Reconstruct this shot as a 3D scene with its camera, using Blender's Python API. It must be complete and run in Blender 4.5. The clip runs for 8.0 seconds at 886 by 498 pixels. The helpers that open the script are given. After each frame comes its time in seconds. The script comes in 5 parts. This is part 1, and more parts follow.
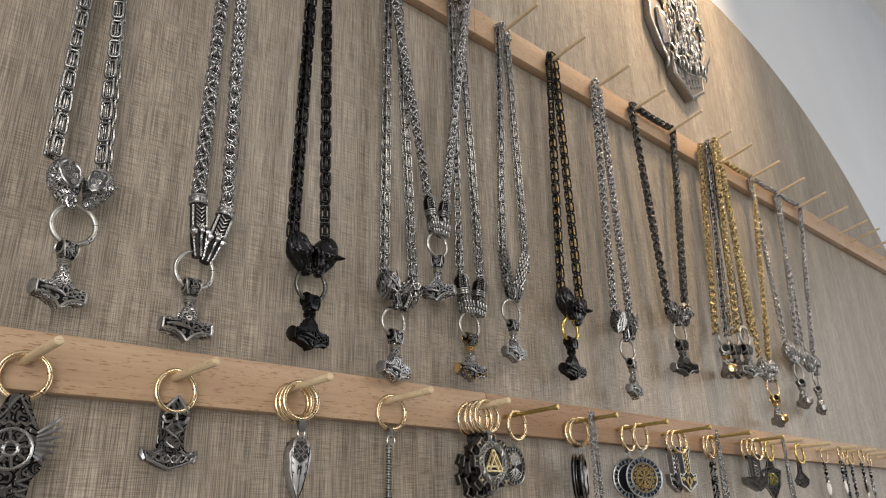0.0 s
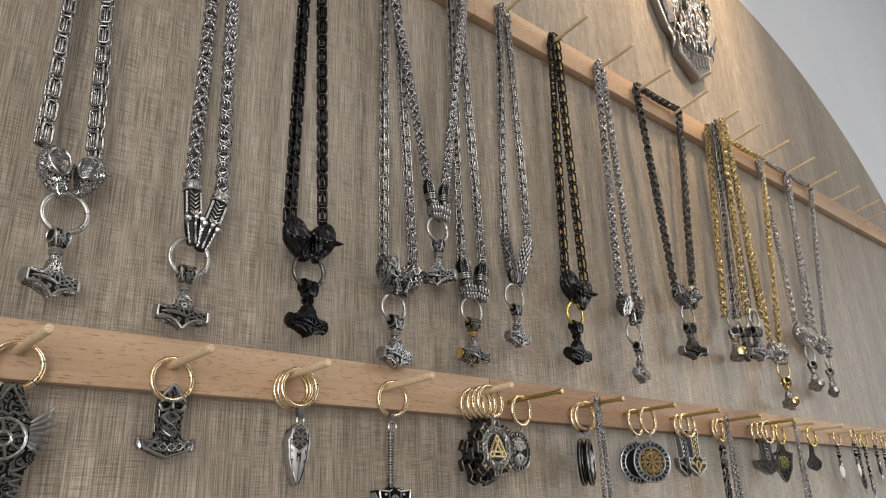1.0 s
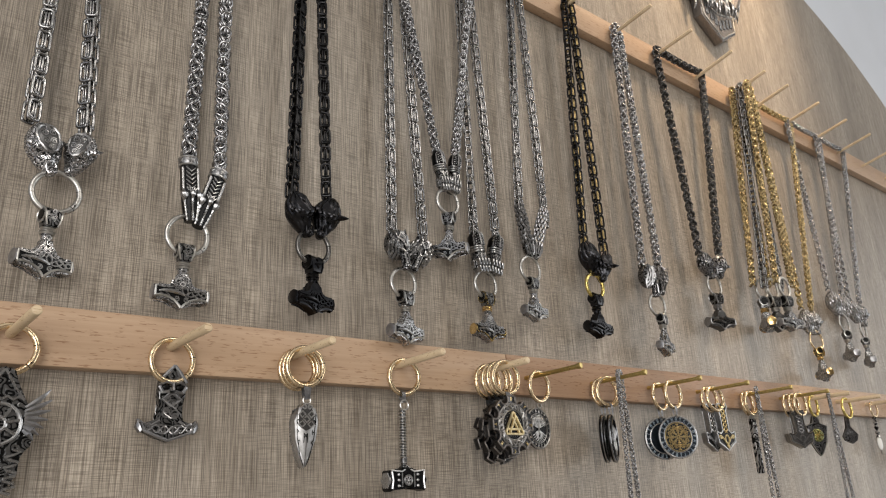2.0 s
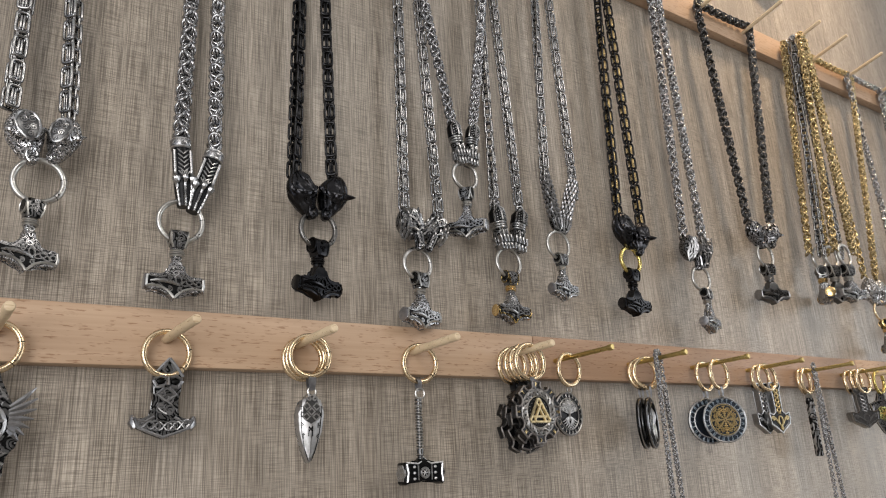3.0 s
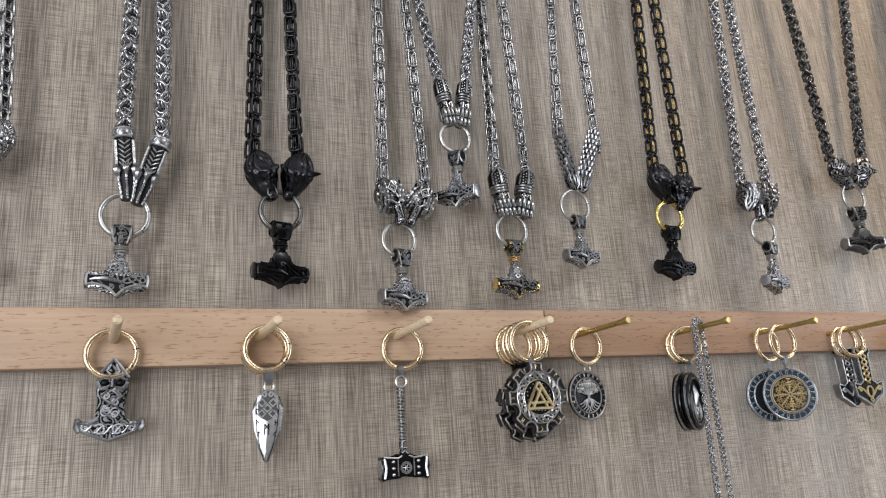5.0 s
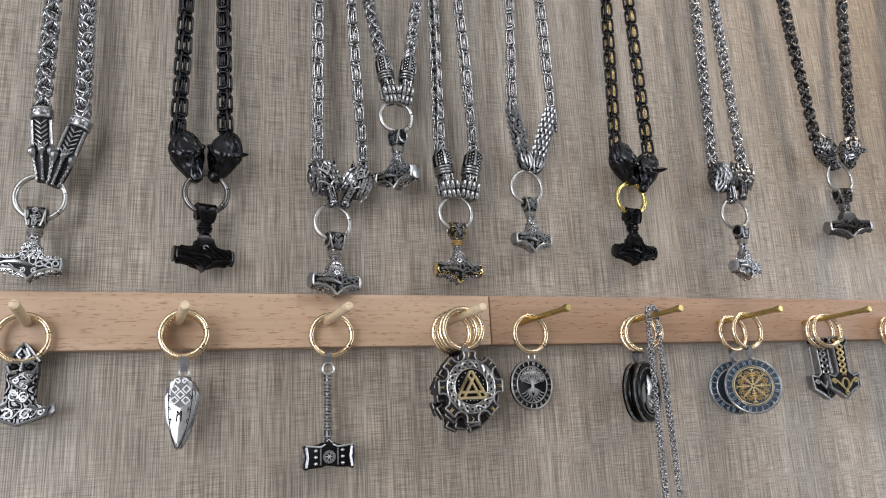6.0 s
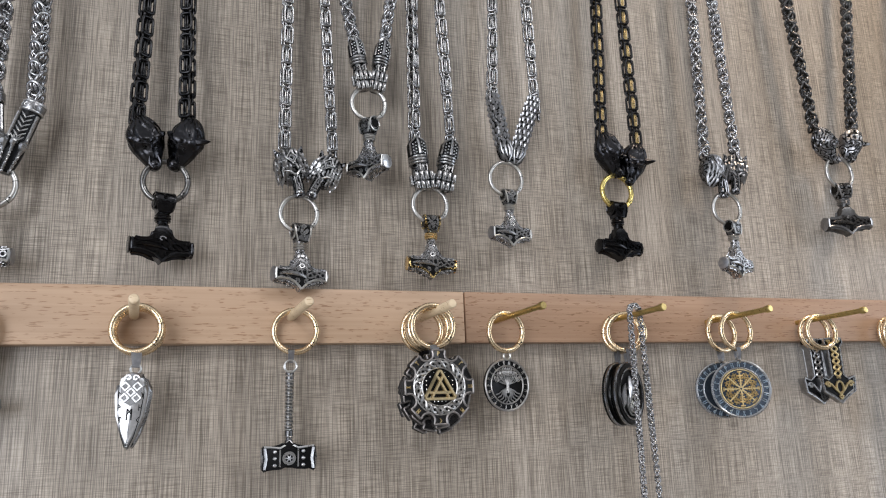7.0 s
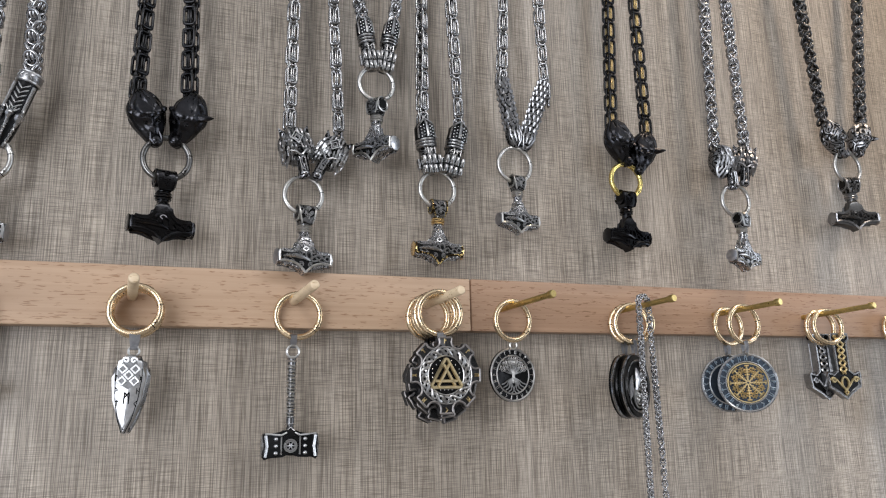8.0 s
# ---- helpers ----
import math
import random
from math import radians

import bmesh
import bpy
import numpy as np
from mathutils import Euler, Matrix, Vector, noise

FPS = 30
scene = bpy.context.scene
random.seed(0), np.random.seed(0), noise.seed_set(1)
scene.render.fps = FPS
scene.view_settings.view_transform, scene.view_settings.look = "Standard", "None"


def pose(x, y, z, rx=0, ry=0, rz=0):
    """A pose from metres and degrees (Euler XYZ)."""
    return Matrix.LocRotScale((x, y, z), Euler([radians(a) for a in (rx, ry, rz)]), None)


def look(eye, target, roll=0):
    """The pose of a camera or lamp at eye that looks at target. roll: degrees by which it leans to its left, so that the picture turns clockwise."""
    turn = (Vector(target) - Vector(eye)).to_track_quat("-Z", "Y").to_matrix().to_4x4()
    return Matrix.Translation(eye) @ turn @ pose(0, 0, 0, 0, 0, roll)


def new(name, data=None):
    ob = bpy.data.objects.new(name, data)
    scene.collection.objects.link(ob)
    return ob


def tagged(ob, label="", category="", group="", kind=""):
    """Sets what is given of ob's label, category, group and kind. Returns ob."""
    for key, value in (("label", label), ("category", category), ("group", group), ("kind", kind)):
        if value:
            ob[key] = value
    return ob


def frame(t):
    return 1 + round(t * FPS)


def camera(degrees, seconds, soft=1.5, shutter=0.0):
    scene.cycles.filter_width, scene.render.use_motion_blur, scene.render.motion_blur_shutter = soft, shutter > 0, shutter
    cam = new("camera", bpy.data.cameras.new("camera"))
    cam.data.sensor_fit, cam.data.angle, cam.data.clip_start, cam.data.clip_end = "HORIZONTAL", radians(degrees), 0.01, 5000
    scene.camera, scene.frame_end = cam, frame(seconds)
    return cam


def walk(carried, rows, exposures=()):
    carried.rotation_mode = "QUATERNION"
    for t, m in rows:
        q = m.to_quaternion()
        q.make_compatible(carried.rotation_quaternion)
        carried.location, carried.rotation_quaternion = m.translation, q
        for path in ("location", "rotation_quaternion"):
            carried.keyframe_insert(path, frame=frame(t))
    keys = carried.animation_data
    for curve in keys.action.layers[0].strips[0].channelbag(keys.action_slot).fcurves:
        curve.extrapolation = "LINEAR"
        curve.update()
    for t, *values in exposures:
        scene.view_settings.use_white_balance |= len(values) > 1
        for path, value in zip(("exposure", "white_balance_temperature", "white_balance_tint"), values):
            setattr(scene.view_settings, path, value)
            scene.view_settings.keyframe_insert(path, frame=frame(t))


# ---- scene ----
cam = camera(63.3, 8.0, soft=1.1)
PATH = [
    (0, (0.002, -0.545, 1.449), (1.263, 0.829, 2.173), -1.6),
    (0.5, (0.006, -0.547, 1.448), (1.261, 0.836, 2.164), -1.9),
    (1, (0.017, -0.544, 1.447), (1.261, 0.858, 2.145), -2.2),
    (1.5, (0.031, -0.535, 1.447), (1.258, 0.893, 2.124), -2.6),
    (2.8, (0.083, -0.534, 1.453), (1.193, 1.015, 2.061), -3.3),
    (3, (0.097, -0.525, 1.46), (1.178, 1.048, 2.057), -3.3),
    (3.5, (0.133, -0.513, 1.469), (1.139, 1.12, 2.036), -3.5),
    (4, (0.163, -0.514, 1.472), (1.086, 1.174, 2.02), -3.8),
    (4.2, (0.175, -0.518, 1.47), (1.059, 1.189, 2.022), -4.1),
    (5.5, (0.27, -0.545, 1.485), (0.981, 1.263, 1.96), -3.3),
    (6, (0.31, -0.548, 1.484), (0.984, 1.279, 1.943), -2.9),
    (6.2, (0.325, -0.546, 1.481), (0.992, 1.28, 1.947), -2.9),
    (6.5, (0.344, -0.542, 1.485), (1.0, 1.294, 1.929), -2.5),
    (6.8, (0.344, -0.536, 1.477), (1.013, 1.288, 1.953), -2.7),
    (7, (0.346, -0.536, 1.489), (0.991, 1.305, 1.929), -2.1),
    (7.2, (0.342, -0.53, 1.49), (0.985, 1.312, 1.927), -1.9),
    (7.5, (0.337, -0.524, 1.491), (0.985, 1.318, 1.922), -1.6),
    (8, (0.337, -0.518, 1.487), (1.015, 1.317, 1.907), -1.2),
]
EXPOSURES = [(0.0, -0.10, 7150, 10), (1.7, -0.04, 7080, 10), (3.5, 0.12, 6620, 10), (5.5, 0.28, 6280, 10), (8.0, 0.29, 6220, 10)]
walk(cam, [(t, look(eye, target, roll)) for t, eye, target, roll in PATH], EXPOSURES)


# ---- light ----
world = bpy.data.worlds.new("room_light")
world.use_nodes = True
world.node_tree.nodes["Background"].inputs[0].default_value = (0.75, 0.85, 1.0, 1)
world.node_tree.nodes["Background"].inputs[1].default_value = 0.05
scene.world = world


def area_lamp(name, place, target, sx, sy, watts, colour):
    data = bpy.data.lights.new(name, "AREA")
    data.shape, data.size, data.size_y, data.energy, data.color = "RECTANGLE", sx, sy, watts, colour
    ob = new(name, data)
    ob.matrix_world = look(place, target)
    return ob


area_lamp("ceiling_lamp", (-1.5, -2.7, 3.33), (-1.5, -2.7, 0), 1.4, 0.7, 30, (1.0, 0.97, 0.93))
area_lamp("ceiling_lamp", (1.9, -2.5, 3.33), (1.9, -2.5, 0), 1.4, 0.7, 30, (1.0, 0.97, 0.93))
area_lamp("shop_window", (-1.9, -3.4, 1.55), (0.5, 0.2, 1.4), 2.2, 2.0, 88, (0.95, 0.965, 0.99))
area_lamp("shop_window", (4.5, -1.9, 1.6), (0.0, -1.2, 1.6), 2.4, 2.2, 40, (0.90, 0.95, 1.0))
spot = bpy.data.lights.new("wall_spot", "SPOT")
spot.energy, spot.color, spot.spot_size, spot.spot_blend, spot.shadow_soft_size = 120, (1.0, 0.77, 0.54), radians(51), 1.0, 0.11
new("wall_spot", spot).matrix_world = look((1.26, -0.50, 3.12), (1.15, 0.0, 2.43))

# ---- materials ----


def mat(name, rough=0.5, metal=0.0):
    m = bpy.data.materials.new(name)
    m.use_nodes = True
    t = m.node_tree
    b = t.nodes["Principled BSDF"]
    b.inputs["Roughness"].default_value, b.inputs["Metallic"].default_value = rough, metal
    return m, t, b


def node(t, kind, **kw):
    n = t.nodes.new(kind)
    for k, v in kw.items():
        n.inputs[k.replace("_", " ")].default_value = v
    return n


def coords(t, scale=(1, 1, 1), which="Object"):
    c = t.nodes.new("ShaderNodeTexCoord")
    m = node(t, "ShaderNodeMapping", Scale=scale)
    t.links.new(c.outputs[which], m.inputs["Vector"])
    return m.outputs["Vector"]


def noise_tex(t, vec, scale, detail=3.0, rough=0.55):
    n = node(t, "ShaderNodeTexNoise", Scale=scale, Detail=detail, Roughness=rough)
    t.links.new(vec, n.inputs["Vector"])
    return n.outputs["Fac"]


def ramp(t, fac, stops):
    r = t.nodes.new("ShaderNodeValToRGB")
    while len(r.color_ramp.elements) < len(stops):
        r.color_ramp.elements.new(0.5)
    for e, (p, c) in zip(r.color_ramp.elements, stops):
        e.position, e.color = p, (*c, 1) if len(c) == 3 else c
    t.links.new(fac, r.inputs["Fac"])
    return r.outputs["Color"]


def mix(t, a, b, fac, blend="MIX"):
    n = t.nodes.new("ShaderNodeMix")
    n.data_type, n.blend_type = "RGBA", blend
    for sock, v in ((n.inputs[0], fac), (n.inputs[6], a), (n.inputs[7], b)):
        if isinstance(v, bpy.types.NodeSocket):
            t.links.new(v, sock)
        elif isinstance(v, tuple):
            sock.default_value = (*v, 1)
        else:
            sock.default_value = v
    return n.outputs[2]


def bump(t, b, height, strength, dist):
    n = node(t, "ShaderNodeBump", Strength=strength, Distance=dist)
    t.links.new(height, n.inputs["Height"])
    t.links.new(n.outputs["Normal"], b.inputs["Normal"])


def panel_material():
    m, t, b = mat("woven_grain_laminate", 0.38)
    warp = noise_tex(t, coords(t, (1350, 1, 24)), 1.0, 2, 0.6)
    fine = noise_tex(t, coords(t, (520, 1, 9)), 1.0, 3, 0.6)
    weft = noise_tex(t, coords(t, (52, 1, 1700)), 1.0, 2, 0.6)
    band = noise_tex(t, coords(t, (14, 1, 0.5)), 1.0, 3, 0.5)
    cloud = noise_tex(t, coords(t, (3.5, 1, 1.2)), 1.0, 2, 0.5)
    vein = noise_tex(t, coords(t, (75, 1, 1.6)), 1.0, 3, 0.5)
    c = ramp(t, band, [(0.28, (0.250, 0.216, 0.180)), (0.5, (0.295, 0.256, 0.215)), (0.72, (0.360, 0.318, 0.275))])
    c = mix(t, c, ramp(t, warp, [(0.41, (0.60, 0.58, 0.56)), (0.5, (1, 1, 1)), (0.60, (1.36, 1.36, 1.35))]), 0.92, "MULTIPLY")
    c = mix(t, c, ramp(t, fine, [(0.3, (0.7, 0.69, 0.67)), (0.6, (1.06, 1.06, 1.06))]), 0.6, "MULTIPLY")
    c = mix(t, c, ramp(t, vein, [(0.36, (0.88, 0.87, 0.86)), (0.5, (1, 1, 1)), (0.64, (1.10, 1.10, 1.10))]), 0.9, "MULTIPLY")
    patch = ramp(t, noise_tex(t, coords(t, (9, 1, 9)), 1.0, 2), [(0.34, (0.38, 0.38, 0.38)), (0.54, (1, 1, 1))])
    w = ramp(t, weft, [(0.40, (0.68, 0.66, 0.64)), (0.48, (1, 1, 1)), (0.58, (1.30, 1.30, 1.28))])
    w = mix(t, (1.0, 1.0, 1.0), w, patch)
    c = mix(t, c, w, 0.82, "MULTIPLY")
    c = mix(t, c, ramp(t, cloud, [(0.3, (0.9, 0.9, 0.9)), (0.7, (1.08, 1.08, 1.08))]), 0.8, "MULTIPLY")
    t.links.new(c, b.inputs["Base Color"])
    bump(t, b, mix(t, warp, weft, 0.4), 0.25, 0.0006)
    return m


def beech_material(name, light, dark):
    m, t, b = mat(name, 0.45)
    grain = noise_tex(t, coords(t, (5, 80, 300)), 1.0, 4, 0.6)
    fleck = noise_tex(t, coords(t, (130, 400, 900)), 1.0, 2, 0.5)
    broad = noise_tex(t, coords(t, (5, 9, 18)), 1.0, 2, 0.5)
    c = ramp(t, grain, [(0.3, dark), (0.65, light)])
    c = mix(t, c, ramp(t, fleck, [(0.32, (0.62, 0.52, 0.44)), (0.39, (1, 1, 1))]), 0.9, "MULTIPLY")
    c = mix(t, c, ramp(t, broad, [(0.3, (0.86, 0.83, 0.8)), (0.7, (1.05, 1.05, 1.05))]), 1.0, "MULTIPLY")
    t.links.new(c, b.inputs["Base Color"])
    bump(t, b, grain, 0.12, 0.0005)
    return m


def paint_material(name, colour, rough=0.7):
    m, t, b = mat(name, rough)
    n = noise_tex(t, coords(t), 3.0, 3)
    f = noise_tex(t, coords(t), 220.0, 2)
    dark = tuple(0.93 * v for v in colour)
    t.links.new(ramp(t, n, [(0.3, dark), (0.7, colour)]), b.inputs["Base Color"])
    bump(t, b, f, 0.15, 0.0006)
    return m


def metal_material(name, colour, rough, grain=0.0):
    """Polished metal with slight smears and hairline wear."""
    m, t, b = mat(name, rough, 1.0)
    n = noise_tex(t, coords(t), 300.0, 3)
    dark = tuple(0.72 * v for v in colour)
    t.links.new(ramp(t, n, [(0.3, dark), (0.65, colour)]), b.inputs["Base Color"])
    t.links.new(ramp(t, n, [(0.3, (rough + 0.12,) * 3), (0.7, (rough,) * 3)]), b.inputs["Roughness"])
    if grain:
        bump(t, b, noise_tex(t, coords(t), 900.0, 2), grain, 0.0004)
    return m


def antique_material(name, bright, dark, scale, rough=0.24, cover=0.5, relief=0.9):
    """Cast metal whose curling grooves keep a dark patina and whose ridges are polished bright."""
    m, t, b = mat(name, rough, 1.0)
    v = coords(t)
    field = noise_tex(t, v, scale * 0.5, 0.6)
    turns = t.nodes.new("ShaderNodeMath")
    turns.operation = "MULTIPLY"
    turns.inputs[1].default_value = 34.0
    t.links.new(field, turns.inputs[0])
    wave = t.nodes.new("ShaderNodeMath")
    wave.operation = "SINE"
    t.links.new(turns.outputs[0], wave.inputs[0])
    half = t.nodes.new("ShaderNodeMath")
    half.operation = "MULTIPLY_ADD"
    half.inputs[1].default_value, half.inputs[2].default_value = 0.5, 0.5
    t.links.new(wave.outputs[0], half.inputs[0])
    worn = noise_tex(t, v, 260.0, 2)
    e = mix(t, half.outputs[0], worn, 0.3)
    lo = 0.56 - 0.2 * min(cover, 1.6)
    t.links.new(mix(t, dark, bright, ramp(t, e, [(lo, (0, 0, 0)), (lo + 0.2, (1, 1, 1))])), b.inputs["Base Color"])
    t.links.new(ramp(t, e, [(lo, (0.5,) * 3), (lo + 0.2, (rough,) * 3)]), b.inputs["Roughness"])
    bump(t, b, ramp(t, e, [(lo - 0.1, (0, 0, 0)), (lo + 0.3, (1, 1, 1))]), relief, 0.0007)
    return m


LAMINATE = panel_material()
BEECH = beech_material("pale_beech", (0.52, 0.365, 0.25), (0.445, 0.30, 0.197))
BEECH_RED = beech_material("reddish_beech", (0.39, 0.252, 0.165), (0.31, 0.193, 0.122))
BEECH_PEG = beech_material("peg_birch", (0.70, 0.56, 0.385), (0.62, 0.485, 0.32))
WHITE = paint_material("white_wall_paint", (0.68, 0.72, 0.79))
CEIL = paint_material("ceiling_paint", (0.78, 0.78, 0.78))
# dark tone for the unseen rear wall, so polished metal mirrors something dim
DARKWALL = paint_material("dark_reflection_wall", (0.17, 0.15, 0.13))
FLOOR = paint_material("floor_vinyl", (0.28, 0.26, 0.24), 0.4)
SILVER = metal_material("polished_steel", (0.34, 0.34, 0.345), 0.13)
RELIEFDIM = metal_material("worn_silver_relief", (0.44, 0.44, 0.445), 0.22)
RELIEF = metal_material("cast_silver_relief", (0.74, 0.74, 0.75), 0.24)
GOLDRELIEF = metal_material("cast_gold_relief", (0.58, 0.46, 0.25), 0.36)
FIELD = metal_material("blackened_field", (0.022, 0.022, 0.023), 0.32, 0.3)
GEARSTEEL = metal_material("blackened_gear_steel", (0.075, 0.075, 0.078), 0.3)
PEWTER = metal_material("cast_pewter", (0.30, 0.28, 0.27), 0.46)
BLADE = metal_material("satin_blade", (0.55, 0.55, 0.56), 0.36)
PEWTERBRIGHT = metal_material("bright_pewter", (0.42, 0.41, 0.40), 0.3)
SATIN = metal_material("satin_steel", (0.42, 0.42, 0.44), 0.34)
STEEL = metal_material("brushed_steel_ring", (0.56, 0.55, 0.53), 0.26)
GUNMETAL = metal_material("gunmetal_ring", (0.17, 0.165, 0.16), 0.24)
STEELDARK = metal_material("worn_dark_steel", (0.33, 0.33, 0.34), 0.26)
DARKSTEEL = metal_material("oxidised_steel", (0.13, 0.126, 0.125), 0.24)
DARKCAST = metal_material("darkened_cast_silver", (0.15, 0.15, 0.153), 0.30, 0.15)
MIDCAST = metal_material("grey_cast_silver", (0.34, 0.34, 0.345), 0.30, 0.15)
BLACKSATIN = metal_material("black_satin_cast", (0.042, 0.042, 0.046), 0.17, 0.25)
BLACKM = metal_material("black_plated_steel", (0.034, 0.034, 0.036), 0.13)
GOLD = metal_material("gold_plate", (0.86, 0.62, 0.30), 0.16)
GOLDRING = metal_material("pale_gold_ring", (0.90, 0.71, 0.47), 0.19)
YELLOWGOLD = metal_material("yellow_gold_ring", (0.82, 0.66, 0.24), 0.18)
PALEGOLD = metal_material("pale_gilding", (0.80, 0.66, 0.40), 0.38)
BRASSDARK = metal_material("dim_brass", (0.46, 0.34, 0.16), 0.22)
BRASS = metal_material("brass_peg_metal", (0.66, 0.50, 0.20), 0.26)
ANTIQUE_FINE = antique_material("engraved_silver", (0.44, 0.44, 0.45), (0.018, 0.018, 0.018), 190, 0.28, 0.6, 0.35)
ANTIQUE_DARK = antique_material("dark_antique_silver", (0.17, 0.17, 0.18), (0.010, 0.010, 0.010), 300, 0.3, 1.6)
CARVED = antique_material("carved_dark_silver", (0.24, 0.24, 0.25), (0.014, 0.014, 0.014), 430, 0.30, 1.2)
PATINA = antique_material("black_patina", (0.17, 0.17, 0.172), (0.010, 0.010, 0.010), 330, 0.33, 1.4)
BLACKCAST = metal_material("black_cast_metal", (0.040, 0.040, 0.043), 0.10, 0.12)
SWIRL = antique_material("swirl_engraved_silver", (0.56, 0.56, 0.57), (0.05, 0.05, 0.05), 640, 0.26, 1.5, 0.8)
OXIDISED = antique_material("oxidised_cast_silver", (0.24, 0.24, 0.25), (0.02, 0.02, 0.02), 270, 0.3, 1.3, 0.7)
ANTIQUE_GOLD = antique_material("antique_gold", (0.62, 0.47, 0.20), (0.03, 0.02, 0.01), 420, cover=0.7)
ENAMEL = metal_material("black_enamel", (0.018, 0.018, 0.018), 0.35)
WOVEN = metal_material("woven_steel_wire", (0.42, 0.42, 0.43), 0.17)
WOVENGOLD = metal_material("woven_gold_wire", (0.53, 0.425, 0.24), 0.2)
PEARL = paint_material("pearl_white", (0.80, 0.80, 0.78), 0.2)
GREEN = antique_material("green_bronze", (0.40, 0.42, 0.18), (0.05, 0.04, 0.01), 500, 0.35, 1.0)

# ---- mesh helpers ----
PI = math.pi


def obj(name, bm, material, smooth=True):
    me = bpy.data.meshes.new(name)
    bmesh.ops.recalc_face_normals(bm, faces=bm.faces)
    bm.to_mesh(me)
    bm.free()
    if smooth:
        for p in me.polygons:
            p.use_smooth = True
        me.set_sharp_from_angle(angle=radians(38))
    me.materials.append(material)
    return new(name, me)


ORIGIN = {}


def thing(name, place, label, category, group=""):
    ob = new(name)
    ob.empty_display_size = 0.01
    ob.location = place
    ORIGIN[ob.name] = Vector(place)
    return tagged(ob, label, category, group)


def part(name, bm, material, parent, label="", smooth=True):
    """Links a bmesh given in world places as one mesh under a thing or a part."""
    o = ORIGIN[parent.name]
    bmesh.ops.translate(bm, verts=bm.verts, vec=-o)
    ob = obj(name, bm, material, smooth)
    ob.parent = parent
    ORIGIN[ob.name] = o
    return tagged(ob, label)


def box(bm, lo, hi, bevel=0.0):
    r = bmesh.ops.create_cube(bm, size=1)
    vs = r["verts"]
    for v in vs:
        v.co = Vector([(lo[i] + hi[i]) / 2 + v.co[i] * (hi[i] - lo[i]) for i in range(3)])
    if bevel:
        es = list({e for v in vs for e in v.link_edges})
        bmesh.ops.bevel(bm, geom=es, offset=bevel, segments=2, affect="EDGES", profile=0.5)


def tube(bm, pts, r, seg=6, closed=False, flat=1.0):
    """Sweeps a round section along points; r is one radius or one for each point."""
    pts = [Vector(p) for p in pts]
    n = len(pts)
    rad = r if isinstance(r, (list, tuple)) else [r] * n
    tang = []
    for i in range(n):
        a = pts[i - 1] if (i or closed) else pts[0]
        b = pts[(i + 1) % n] if (i < n - 1 or closed) else pts[-1]
        tang.append((b - a).normalized())
    ref = Vector((0, 1, 0)) if abs(tang[0].y) < 0.9 else Vector((1, 0, 0))
    u = (ref - tang[0] * ref.dot(tang[0])).normalized()
    rings = []
    for i in range(n):
        u = (u - tang[i] * u.dot(tang[i])).normalized()
        w = tang[i].cross(u)
        rings.append([bm.verts.new(pts[i] + (u * math.cos(2 * PI * k / seg) * flat + w * math.sin(2 * PI * k / seg)) * rad[i]) for k in range(seg)])
    for i in range(n if closed else n - 1):
        a, b = rings[i], rings[(i + 1) % n]
        for k in range(seg):
            bm.faces.new((a[k], a[(k + 1) % seg], b[(k + 1) % seg], b[k]))
    if not closed:
        bm.faces.new(rings[0][::-1])
        bm.faces.new(rings[-1])


def circle(c, R, normal=(0, 1, 0), n=32, a0=0.0, a1=2 * PI, squash=1.0):
    """Points on a circle round c; squash scales it across."""
    q = Vector((0, 1, 0)).rotation_difference(Vector(normal))
    full = abs(a1 - a0 - 2 * PI) < 1e-6
    m = n if full else n - 1
    return [Vector(c) + q @ Vector((R * squash * math.cos(a0 + (a1 - a0) * i / m), 0, R * math.sin(a0 + (a1 - a0) * i / m))) for i in range(n)]


def plate(bm, outline, y0, y1, bevel, m=None):
    """An upright plate with this x, z outline between two depths, its rims rounded; m places it."""
    front = [bm.verts.new((x, y0, z)) for x, z in outline]
    back = [bm.verts.new((x, y1, z)) for x, z in outline]
    n = len(outline)
    f0, f1 = bm.faces.new(front), bm.faces.new(back[::-1])
    for i in range(n):
        bm.faces.new((front[i], back[i], back[(i + 1) % n], front[(i + 1) % n]))
    vs = front + back
    if bevel:
        es = list(set(f0.edges) | set(f1.edges))
        r = bmesh.ops.bevel(bm, geom=es, offset=bevel, segments=3, affect="EDGES", profile=0.6)
        vs = list({v for v in bm.verts if v.is_valid and (v in set(r["verts"]) or v in set(x for x in vs if x.is_valid))})
    if m is not None:
        bmesh.ops.transform(bm, matrix=m, verts=vs)


def blob(bm, c, size, m=None, shape=None, nu=20, nv=14):
    """A closed round form: a sphere stretched to size and moulded by shape(unit point)."""
    r = bmesh.ops.create_uvsphere(bm, u_segments=nu, v_segments=nv, radius=1)
    for v in r["verts"]:
        p = v.co.copy()
        k = shape(p) if shape else Vector((1, 1, 1))
        q = Vector((p.x * size[0] * k.x, p.y * size[1] * k.y, p.z * size[2] * k.z))
        v.co = (m @ q if m is not None else q) + Vector(c)


def cone(bm, base, tip, r, seg=6):
    base, tip = Vector(base), Vector(tip)
    tube(bm, [base, base.lerp(tip, 0.5), base.lerp(tip, 0.97)], [r, r * 0.62, r * 0.08], seg)


def turn(place, yaw=0, tilt=0, pitch=0):
    return Matrix.Translation(place) @ Euler((radians(pitch), radians(tilt), radians(yaw))).to_matrix().to_4x4()


def moved(bm, m, first=0):
    bm.verts.ensure_lookup_table()
    bmesh.ops.transform(bm, matrix=m, verts=bm.verts[first:])


